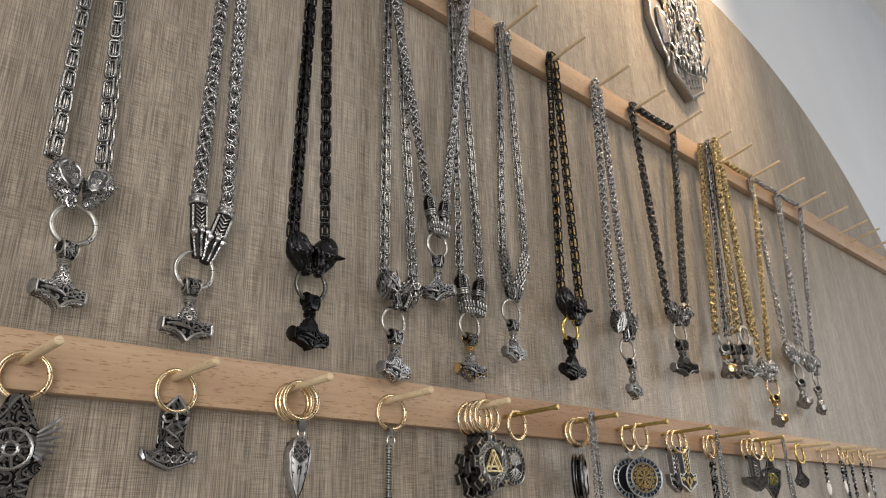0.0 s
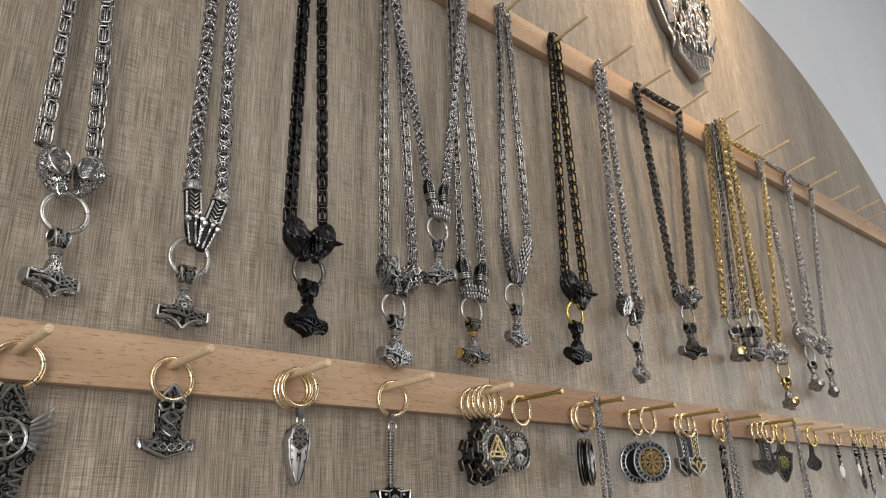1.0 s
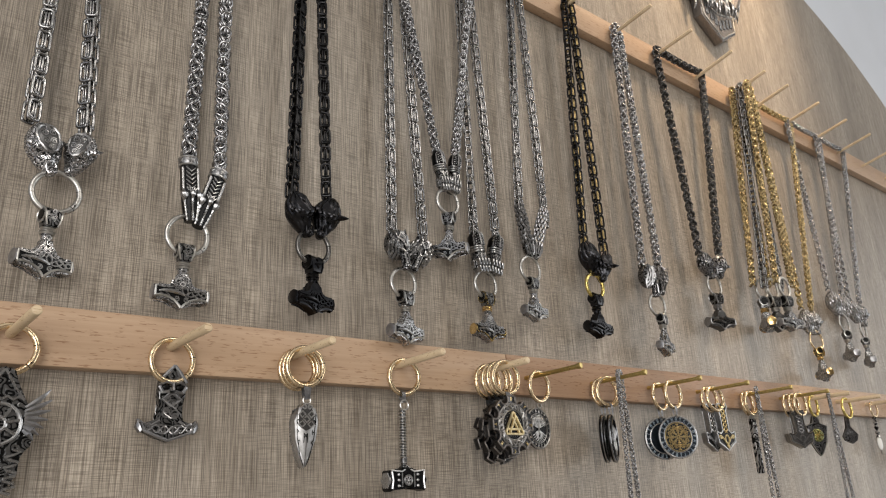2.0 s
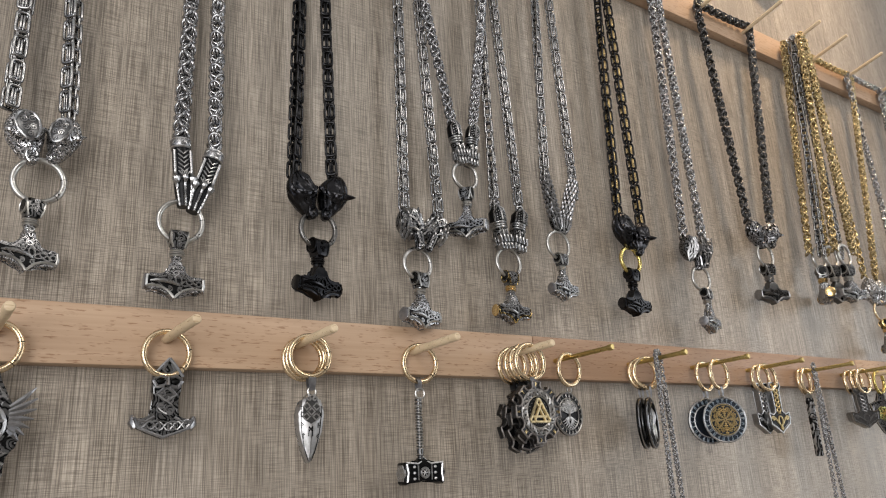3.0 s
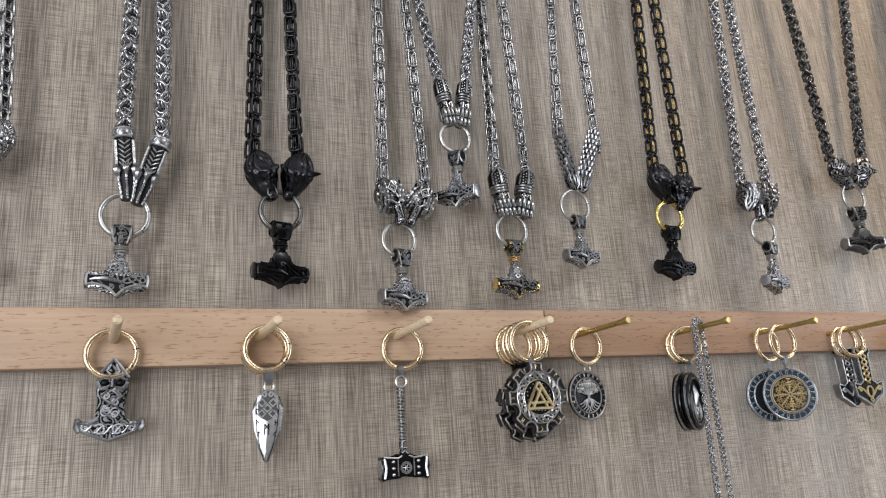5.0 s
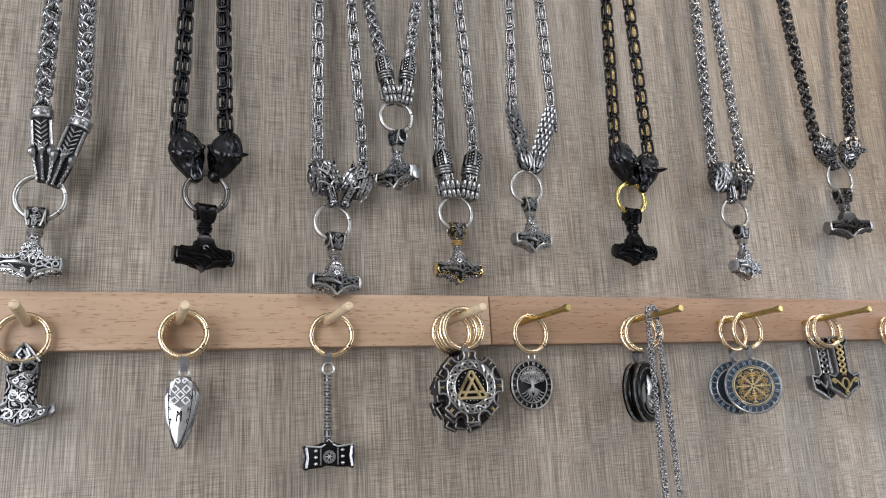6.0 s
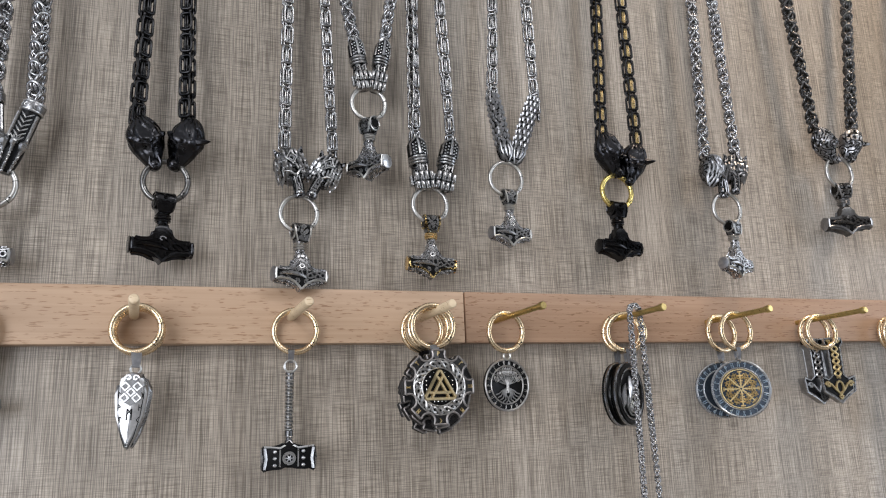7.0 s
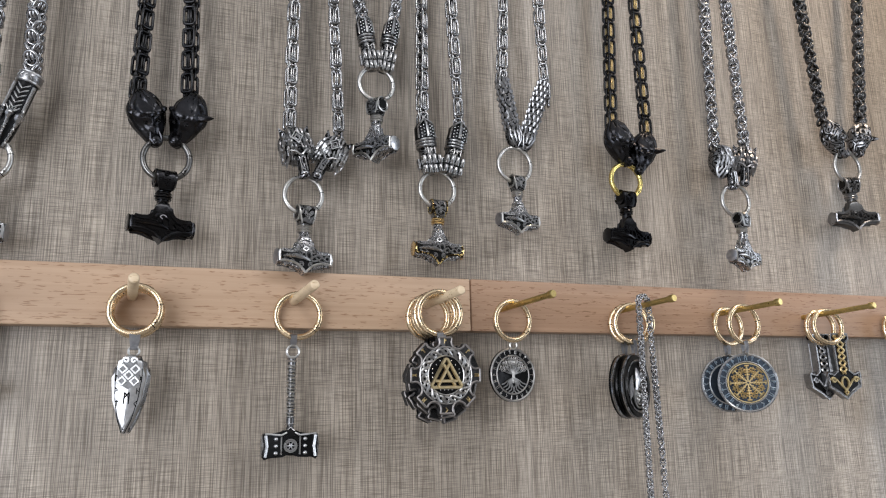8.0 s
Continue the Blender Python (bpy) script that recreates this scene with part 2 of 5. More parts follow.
# ---- the room ----
HALL = (-3.2, 4.6, -4.2)  # x from, x to, y of the wall behind
bm = bmesh.new()
box(bm, (HALL[0] - 0.1, HALL[2] - 0.1, -0.1), (HALL[1] + 0.1, 0.14, 0.0))
tagged(obj("floor", bm, FLOOR), "plain grey vinyl shop floor", "floor", kind="structure")
bm = bmesh.new()
box(bm, (HALL[0] - 0.1, HALL[2] - 0.1, 3.37), (HALL[1] + 0.1, 0.14, 3.47))
tagged(obj("ceiling", bm, CEIL), "plain white painted ceiling", "ceiling", kind="structure")
for nm, lo, hi in (
    ("wall_north", (HALL[0], 0.02, 0), (HALL[1], 0.12, 3.37)),
    ("wall_south", (HALL[0], HALL[2] - 0.1, 0), (HALL[1], HALL[2], 3.37)),
    ("wall_west", (HALL[0] - 0.1, HALL[2], 0), (HALL[0], 0.02, 3.37)),
    ("wall_east", (HALL[1], HALL[2], 0), (HALL[1] + 0.1, 0.02, 3.37)),
):
    # the south wall is never in view; its dark colour only shapes reflections
    bm = bmesh.new()
    box(bm, lo, hi)
    tagged(obj(nm, bm, DARKWALL if nm == "wall_south" else WHITE), "unseen rear wall, darkened for the metal's reflections" if nm == "wall_south" else "white painted plaster shop wall", "wall", kind="structure")

# the wood-grain display board with its rounded top corner
ARC = (1.223, 1.266, 1.273)
outline = [(-2.4, 0.0), (ARC[0] + ARC[2], 0.0), (ARC[0] + ARC[2], ARC[1])]
outline += [(ARC[0] + ARC[2] * math.cos(a), ARC[1] + ARC[2] * math.sin(a)) for a in [radians(90 * i / 40) for i in range(1, 41)]]
outline += [(-2.4, ARC[1] + ARC[2])]
bm = bmesh.new()
plate(bm, outline, 0.0, 0.0195, 0.0)
tagged(obj("wall_panel", bm, LAMINATE, smooth=False), "taupe wood-grain laminate display panel with an arched edge", "wall panel", kind="structure")


def strip(x0, x1, z0, material, label):
    ob = thing("peg_rail", ((x0 + x1) / 2, 0, z0), label, "peg rail", "peg rails on the panel")
    bm = bmesh.new()
    box(bm, (x0, -0.014, z0), (x1, -0.0004, z0 + 0.04), 0.0009)
    part("batten", bm, material, ob)
    return ob


def peg(rail, x, z, length, r, material, head=False, label="", dx=0.0, dz=0.0):
    bm = bmesh.new()
    a, b = Vector((x - dx, -0.012, z)), Vector((x, -0.014 - length, z + dz))
    d = (b - a).normalized()
    tube(bm, [a, a.lerp(b, 0.5), b - d * 0.0015, b - d * 0.0004, b], [r, r, r, r * 0.85, r * 0.6], 14)
    p = part("peg", bm, material, rail, label)
    if head:
        bm = bmesh.new()
        tube(bm, [b - d * 0.0045, b - d * 0.004, b - d * 0.0008, b + d * 0.0002], [r * 1.02, r * 1.35, r * 1.35, r * 1.1], 14)
        part("peg_head", bm, material, p)


PZ, UZ = 1.557, 2.066
low_a = strip(-0.66, -0.0535, 1.54, BEECH, "pale beech peg rail with thick wooden pegs")
low_b = strip(-0.053, 0.5445, 1.54, BEECH, "pale beech peg rail with thick wooden pegs")
low_c = strip(0.5455, 1.128, 1.54, BEECH_RED, "reddish beech peg rail with slim brass pegs")
low_d = strip(1.1285, 1.73, 1.54, BEECH, "pale beech peg rail with thick wooden pegs")
low_e = strip(1.7305, 2.32, 1.54, BEECH, "pale beech peg rail with thick wooden pegs")
LOW_WOOD = ((low_b, (0.015, 0.116, 0.217, 0.311, 0.415, 0.513)), (low_d, (1.167, 1.273, 1.382, 1.474, 1.575, 1.68)), (low_e, (1.78, 1.88, 1.98, 2.08)))
for rail, xs in LOW_WOOD:
    for x in xs:
        peg(rail, x, PZ + 0.002, 0.062, 0.0032, BEECH_PEG, label="pale birch dowel", dx=0.012 if rail is not low_b else 0.004, dz=0.002)
for x in (0.580, 0.681, 0.782, 0.883, 0.990, 1.092):
    peg(low_c, x, PZ, 0.066, 0.0022, BRASS, True, "slim brass pin with a round head", dx=0.010, dz=0.003)
up_a = strip(-0.66, -0.0585, 2.045, BEECH, "pale beech peg rail with slim wooden pegs")
up_b = strip(-0.058, 0.556, 2.045, BEECH, "pale beech peg rail with slim wooden pegs")
up_c = strip(0.5565, 1.159, 2.045, BEECH, "pale beech peg rail with slim wooden pegs")
up_d = strip(1.1595, 1.789, 2.045, BEECH, "pale beech peg rail with slim wooden pegs")
up_e = strip(1.7895, 2.14, 2.045, BEECH, "pale beech peg rail with slim wooden pegs")
UP = ((up_b, (0.01, 0.115, 0.225, 0.316, 0.415, 0.512)), (up_c, (0.604, 0.704, 0.808, 0.905, 1.015, 1.115)), (up_d, (1.191, 1.303, 1.415, 1.519, 1.635, 1.753)), (up_e, (1.83, 1.93, 2.03)))
for rail, xs in UP:
    for x in xs:
        peg(rail, x, UZ + (0.003 if x > 1.2 else 0.0), 0.068, 0.0027, BEECH_PEG, label="slim birch dowel", dz=0.008 + (0.006 if x > 1.0 else 0.0))

# ---- chains ----


def resample(pts, step):
    pts = [Vector(p) for p in pts]
    out, acc = [pts[0]], 0.0
    for a, b in zip(pts, pts[1:]):
        d = (b - a).length
        t = step - acc
        while t <= d:
            out.append(a.lerp(b, t / d))
            t += step
        acc = (acc + d) % step if d > 0 else acc
    return out


def drape(lbot, rbot, pegs, y, sag=0.0025):
    """The way of a chain from its left end up over one or two pegs and down to its right end."""
    r = 0.0065
    p0, p1 = pegs[0], pegs[-1]
    top = UZ + 0.0015
    pts = [Vector(lbot), Vector((p0 - r, y, top - 0.001))]
    if p0 == p1:
        pts += [Vector((p0 + r * math.cos(a), y, top + r * math.sin(a))) for a in (2.5, 1.9, 1.25, 0.6)]
    else:
        pts += [Vector((p0 + r * math.cos(a), y, top + r * math.sin(a))) for a in (2.5, 1.8, 1.3)]
        n = 7
        for i in range(1, n):
            k = i / n
            pts.append(Vector((p0 + (p1 - p0) * k, y, top + r - sag * 4 * k * (1 - k))))
        pts += [Vector((p1 + r * math.cos(a), y, top + r * math.sin(a))) for a in (1.8, 1.3, 0.6)]
    pts += [Vector((p1 + r, y, top - 0.001)), Vector(rbot)]
    return pts


def frame_at(p, d, roll):
    d = d.normalized()
    ref = Vector((0, -1, 0)) if abs(d.y) < 0.9 else Vector((1, 0, 0))
    u = (ref - d * ref.dot(d)).normalized()
    w = u.cross(d)
    m = Matrix((w, u, d)).transposed().to_4x4()
    return Matrix.Translation(p) @ m @ Matrix.Rotation(roll, 4, "Z")


def link_mesh(name, L, W, d, deep, material, side=0.0):
    """A folded chain link: two rounded rectangular loops of wire side by side, long along z, and the pair across them that locks it to the next."""
    bm = bmesh.new()
    n, seg = 20, 6
    loops = [(-deep, L, W, 0.0, False), (deep, L, W, 0.0, False)]
    if side:
        loops += [(e * 0.25 * W, 0.66 * L, 0.72 * W, side, True) for e in (-1, 1)]
    for y, long, wide, z0, across in loops:
        rings = []
        for i in range(n):
            a = 2 * PI * (i + 0.5) / n
            c, q = math.cos(a), math.sin(a)
            x, z = math.copysign(abs(c) ** 0.45, c), math.copysign(abs(q) ** 0.32, q)
            ring = []
            for k in range(seg):
                b = 2 * PI * (k + 0.5) / seg
                o = 0.5 * d * math.cos(b)
                px, py = x * ((wide - d) / 2 + o), y + 0.56 * d * math.sin(b)
                ring.append(bm.verts.new((py if across else px, px if across else py, z0 + z * ((long - d) / 2 + o))))
            rings.append(ring)
        for i in range(n):
            a, b = rings[i], rings[(i + 1) % n]
            for e in range(seg):
                bm.faces.new((a[e], a[(e + 1) % seg], b[(e + 1) % seg], b[e]))
    bmesh.ops.recalc_face_normals(bm, faces=bm.faces)
    me = bpy.data.meshes.new(name)
    bm.to_mesh(me)
    bm.free()
    for p in me.polygons:
        p.use_smooth = True
    me.materials.append(material)
    return me


def box_chain(root, path, meshes, pitch, roll0=0.15, name="chain_link"):
    """Broad links face on, and in each the narrow link that crosses it; the whole chain twists slowly."""
    o = ORIGIN[root.name]
    path = list(path)
    path[-1] = path[-1] + (path[-1] - path[-2]).normalized() * pitch * 0.5
    pts = resample(path, pitch)
    rng = random.Random(len(pts) + int(1000 * abs(o.x)))
    ph = rng.uniform(0, 6)
    for i, p in enumerate(pts):
        a, b = pts[max(i - 1, 0)], pts[min(i + 1, len(pts) - 1)]
        roll = roll0 + 0.75 * math.sin(0.30 * i + ph) * max(0.0, math.sin(0.17 * i + 2 * ph)) + rng.uniform(-0.16, 0.16)
        for k in (0, 1):
            ob = new(name, meshes[k])
            ob.parent = root
            ob.matrix_basis = Matrix.Translation(-o) @ frame_at(p, b - a, roll + k * PI / 2)


def woven_chain(root, path, R, wire, pitch, material, label="", name="chain"):
    """A byzantine weave: pairs of folded-back rings that lean apart, locked by pairs of straight rings, a quarter turn on each time."""
    ring_f, base = [], []
    n, seg = 14, 6
    for i in range(n):
        a = 2 * PI * i / n
        for k in range(seg):
            b = 2 * PI * k / seg
            rr = 1 + wire / R * math.cos(b)
            base.append(Vector((R * rr * math.cos(a), wire * math.sin(b), R * 1.12 * rr * math.sin(a))))
    for i in range(n):
        for k in range(seg):
            ring_f.append((i * seg + k, i * seg + (k + 1) % seg, ((i + 1) % n) * seg + (k + 1) % seg, ((i + 1) % n) * seg + k))
    path = list(path)
    path[-1] = path[-1] + (path[-1] - path[-2]).normalized() * pitch
    pts = resample(path, pitch)
    rng = random.Random(len(pts) + 7)
    verts, faces = [], []
    o = ORIGIN[root.name]
    for i, p in enumerate(pts):
        a, b = pts[max(i - 1, 0)], pts[min(i + 1, len(pts) - 1)]
        roll = (i // 2 % 2) * PI / 2 + 0.25 + 0.5 * math.sin(0.11 * i) + rng.uniform(-0.12, 0.12)
        for e in (-1, 1):
            m = Matrix.Translation(-o) @ frame_at(p, b - a, roll) @ Matrix.Translation((0, e * wire * (1.05 if i % 2 else 2.1), 0)) @ Matrix.Rotation(0.0 if i % 2 else e * 0.55, 4, "X")
            k0 = len(verts)
            verts += [m @ v for v in base]
            faces += [tuple(k0 + q for q in f) for f in ring_f]
    me = bpy.data.meshes.new(name)
    me.from_pydata([tuple(v) for v in verts], [], faces)
    for q in me.polygons:
        q.use_smooth = True
    me.materials.append(material)
    ob = new(name, me)
    ob.parent = root
    ORIGIN[ob.name] = o
    return tagged(ob, label)


# ---- pendant pieces ----


def ring_part(root, c, R, r, material, label="", normal=(0, 1, 0), squash=1.0, name="ring", clasp=True):
    """A spring ring; its hinged gate shows as a sleeve with a dark slit at each end and a small pin."""
    bm = bmesh.new()
    tube(bm, circle(c, R - r, normal, 44, squash=squash), r, 12, True)
    ob = part(name, bm, material, root, label)
    if clasp:
        q = Vector((0, 1, 0)).rotation_difference(Vector(normal))
        at_a = lambda a: Vector(c) + q @ Vector(((R - r) * squash * math.cos(a), 0, (R - r) * math.sin(a)))
        a0 = {2: 2.2, 3: 0.25}.get(clasp, -0.75)
        for a in (a0, a0 + 0.95):
            d = q @ Vector((-math.sin(a), 0, math.cos(a)))
            p = at_a(a)
            bm = bmesh.new()
            tube(bm, [p - d * 0.00024, p + d * 0.00024], r * 1.03, 12)
            part("gate_slit", bm, ENAMEL, ob)
        bm = bmesh.new()
        tube(bm, [at_a(a0 + 0.04 + 0.06 * i) for i in range(6)], [r * 1.05] + [r * 1.10] * 4 + [r * 1.03], 12)
        sleeve = part("clasp_joint", bm, material, ob)
        p, u = at_a(a0 + 0.16), q @ Vector((0, -1, 0))
        bm = bmesh.new()
        tube(bm, [p + u * r * 0.9, p + u * r * 1.16], r * 0.30, 8)
        part("clasp_pin", bm, ENAMEL, sleeve)
    return ob


def tubep(name, pts, r, seg, material, parent, m=None, closed=False, label=""):
    """One swept piece as a part of its own."""
    bm = bmesh.new()
    tube(bm, pts, r, seg, closed)
    if m is not None:
        moved(bm, m)
    return part(name, bm, material, parent, label)


def spiral(c, R, turns, sign, y, n=26, phase=0.0):
    return [Vector((c[0] + sign * R * (1 - 0.85 * i / n) * math.cos(phase + turns * 2 * PI * i / n), y, c[1] + R * (1 - 0.85 * i / n) * math.sin(phase + turns * 2 * PI * i / n))) for i in range(n)]


def hammer(root, top, W, drop, material, yaw=0, tilt=0, collar=None, edge=None, bailm=None, pitch=0, relief=None, face=None, name="hammer_pendant", label=""):
    """A small hammer that hangs head down: barrel bail, collared flared shaft, two-ended head with a point below, and a knot beast in relief."""
    m = turn(top, yaw, tilt, pitch)
    c = drop / W / 1.23
    plain = material == BLACKCAST
    half = [(0.088, -0.52), (0.094, -0.62), (0.118, -0.72), (0.165, -0.79), (0.24, -0.825), (0.34, -0.835), (0.44, -0.825), (0.5, -0.80), (0.507, -0.92), (0.5, -1.05), (0.44, -1.03), (0.34, -1.025), (0.23, -1.045), (0.13, -1.09), (0.055, -1.16)]
    half = [(x * W, z * c * W) for x, z in half]
    tip = (0, -1.23 * c * W)
    th = 0.125 * W
    bm = bmesh.new()
    plate(bm, half + [tip] + [(-x, z) for x, z in reversed(half)], -th, th, 0.045 * W)
    neck = [(-0.02, 0.12), (-0.14, 0.125), (-0.22, 0.108), (-0.30, 0.098), (-0.42, 0.092), (-0.52, 0.094), (-0.62 * c, 0.105), (-0.72 * c, 0.118)]
    tube(bm, [(0, 0, z * W) for z, r in neck], [r * W for z, r in neck], 14)
    moved(bm, m)
    body = part(name, bm, material, root, label)
    rm = material if plain else (relief or RELIEFDIM)
    hi = material if plain else (edge or STEEL)
    y = -th - 0.0002
    zc = -0.925 * c * W
    if not plain:
        bm = bmesh.new()
        inner = [(x * 0.93, (z - zc) * 0.80 + zc) for x, z in half[4:]]
        plate(bm, inner + [(0, tip[1] + 0.05 * W)] + [(-x, z) for x, z in reversed(inner)], y - 0.0002, y + 0.0006, 0.0)
        moved(bm, m)
        part("dark_field", bm, FIELD, body)
    yr = y - 0.0004
    for e in (-1, 1):
        tubep("rim_line", [(e * x * 0.965, y, z + 0.022 * W) for x, z in half[9:]] + [(0, y - 0.0002, tip[1] + 0.03 * W)], 0.024 * W, 6, hi, body, m)
        tubep("rim_line", [(e * x * 0.965, y, z - 0.014 * W) for x, z in half[2:8]], 0.014 * W, 5, rm, body, m)
        tubep("end_rim", [(e * 0.475 * W, y, -0.825 * c * W), (e * 0.48 * W, y - 0.0001, zc), (e * 0.475 * W, y, -1.02 * c * W)], 0.021 * W, 6, hi, body, m)
        tubep("hammer_face", [(e * 0.485 * W, 0, zc), (e * 0.508 * W, 0, zc), (e * 0.514 * W, 0, zc)], [0.135 * W, 0.148 * W, 0.138 * W], 12, material if plain else face or edge or SATIN, body, m)
        tubep("braid_line", [(e * 0.05 * W * math.sin(12.5 * q), -(0.096 + 0.028 * q * q) * W - 0.0001, -0.45 * W - q * 0.34 * W * c) for q in [i / 24 for i in range(25)]], 0.014 * W, 5, rm, body, m)
        tubep("scroll", spiral((e * 0.085 * W, zc - 0.125 * W), 0.05 * W, 1.4, e, yr, 16, 0.8), 0.015 * W, 5, rm, body, m)
    tubep("beast_body", [(-0.42 * W, yr, zc - 0.005 * W), (-0.34 * W, yr - 0.0002, zc + 0.012 * W), (-0.20 * W, yr - 0.0004, zc + 0.02 * W), (-0.05 * W, yr - 0.0003, zc), (0.08 * W, yr, zc - 0.05 * W)], [0.014 * W, 0.030 * W, 0.042 * W, 0.036 * W, 0.013 * W], 7, rm, body, m)
    tubep("beast_leg", [(-0.30 * W, yr, zc - 0.02 * W), (-0.22 * W, yr, zc - 0.065 * W), (-0.33 * W, yr, zc - 0.07 * W), (-0.40 * W, yr, zc - 0.045 * W)], 0.014 * W, 5, rm, body, m)
    tubep("spiral", spiral((-0.09 * W, zc + 0.085 * W), 0.048 * W, 1.5, 1, yr, 18, 1.0), 0.012 * W, 5, rm, body, m)
    for cx, cz, ra, rb, t0 in ((0.20, 0.01, 0.105, 0.045, 0.45), (0.27, 0.0, 0.10, 0.042, -0.5), (0.40, 0.01, 0.045, 0.045, 0.0), (0.05, 0.05, 0.05, 0.075, 0.3)):
        pts = [(ra * math.cos(a), rb * math.sin(a)) for a in [2 * PI * i / 18 for i in range(18)]]
        tubep("knot_loop", [((cx + x * math.cos(t0) - z * math.sin(t0)) * W, yr, zc + (cz + x * math.sin(t0) + z * math.cos(t0)) * W) for x, z in pts], 0.018 * W, 5, rm, body, m, True)
    for z, r in ((-0.315, 0.110), (-0.360, 0.118), (-0.405, 0.110)):
        tubep("collar_band", circle((0, 0, z * W), r * W, (0, 0, 1), 18), 0.023 * W, 6, collar or hi, body, m, True)
    prof = [(-0.160, 0.10), (-0.150, 0.150), (-0.08, 0.155), (0.08, 0.155), (0.150, 0.150), (0.160, 0.10)]
    b = tubep("bail", [(x * W, 0, -0.06 * W) for x, r in prof], [r * W for x, r in prof], 18, bailm or (material if plain else PATINA), body, m)
    bm = bmesh.new()
    plate(bm, [(0.145 * W, 0.0), (0.14 * W, -0.14 * W), (0.10 * W, -0.28 * W), (-0.10 * W, -0.28 * W), (-0.14 * W, -0.14 * W), (-0.145 * W, 0.0)], -0.155 * W, 0.12 * W, 0.02 * W)
    moved(bm, m)
    part("bail_shield", bm, bailm or (material if plain else PATINA), b)
    tubep("bail_spiral", spiral((0, -0.01 * W), 0.048 * W, 1.5, 1, -0.168 * W, 18), 0.013 * W, 5, rm, b, m)
    for t0 in (0.5, 2.6, 4.7):
        tubep("bail_knot", spiral((0.034 * W * math.cos(t0), -0.13 * W + 0.034 * W * math.sin(t0)), 0.034 * W, 1.2, 1, -0.160 * W, 12, t0), 0.011 * W, 5, rm, b, m)
    for e in (-1, 1):
        tubep("bail_rim", circle((e * 0.150 * W, 0, -0.06 * W), 0.145 * W, (1, 0, 0), 18), 0.019 * W, 5, hi, b, m, True)
        tubep("bail_rim", [(e * 0.142 * W, -0.150 * W, -0.05 * W), (e * 0.135 * W, -0.157 * W, -0.15 * W), (e * 0.098 * W, -0.150 * W, -0.275 * W)], 0.018 * W, 5, hi, b, m)
        # solid black disc on the closed end, painted as the dark inside of a hole
        tubep("bail_hole_shade", [(e * 0.158 * W, 0, -0.06 * W), (e * 0.168 * W, 0, -0.06 * W)], 0.095 * W, 14, ENAMEL, b, m)
    return body


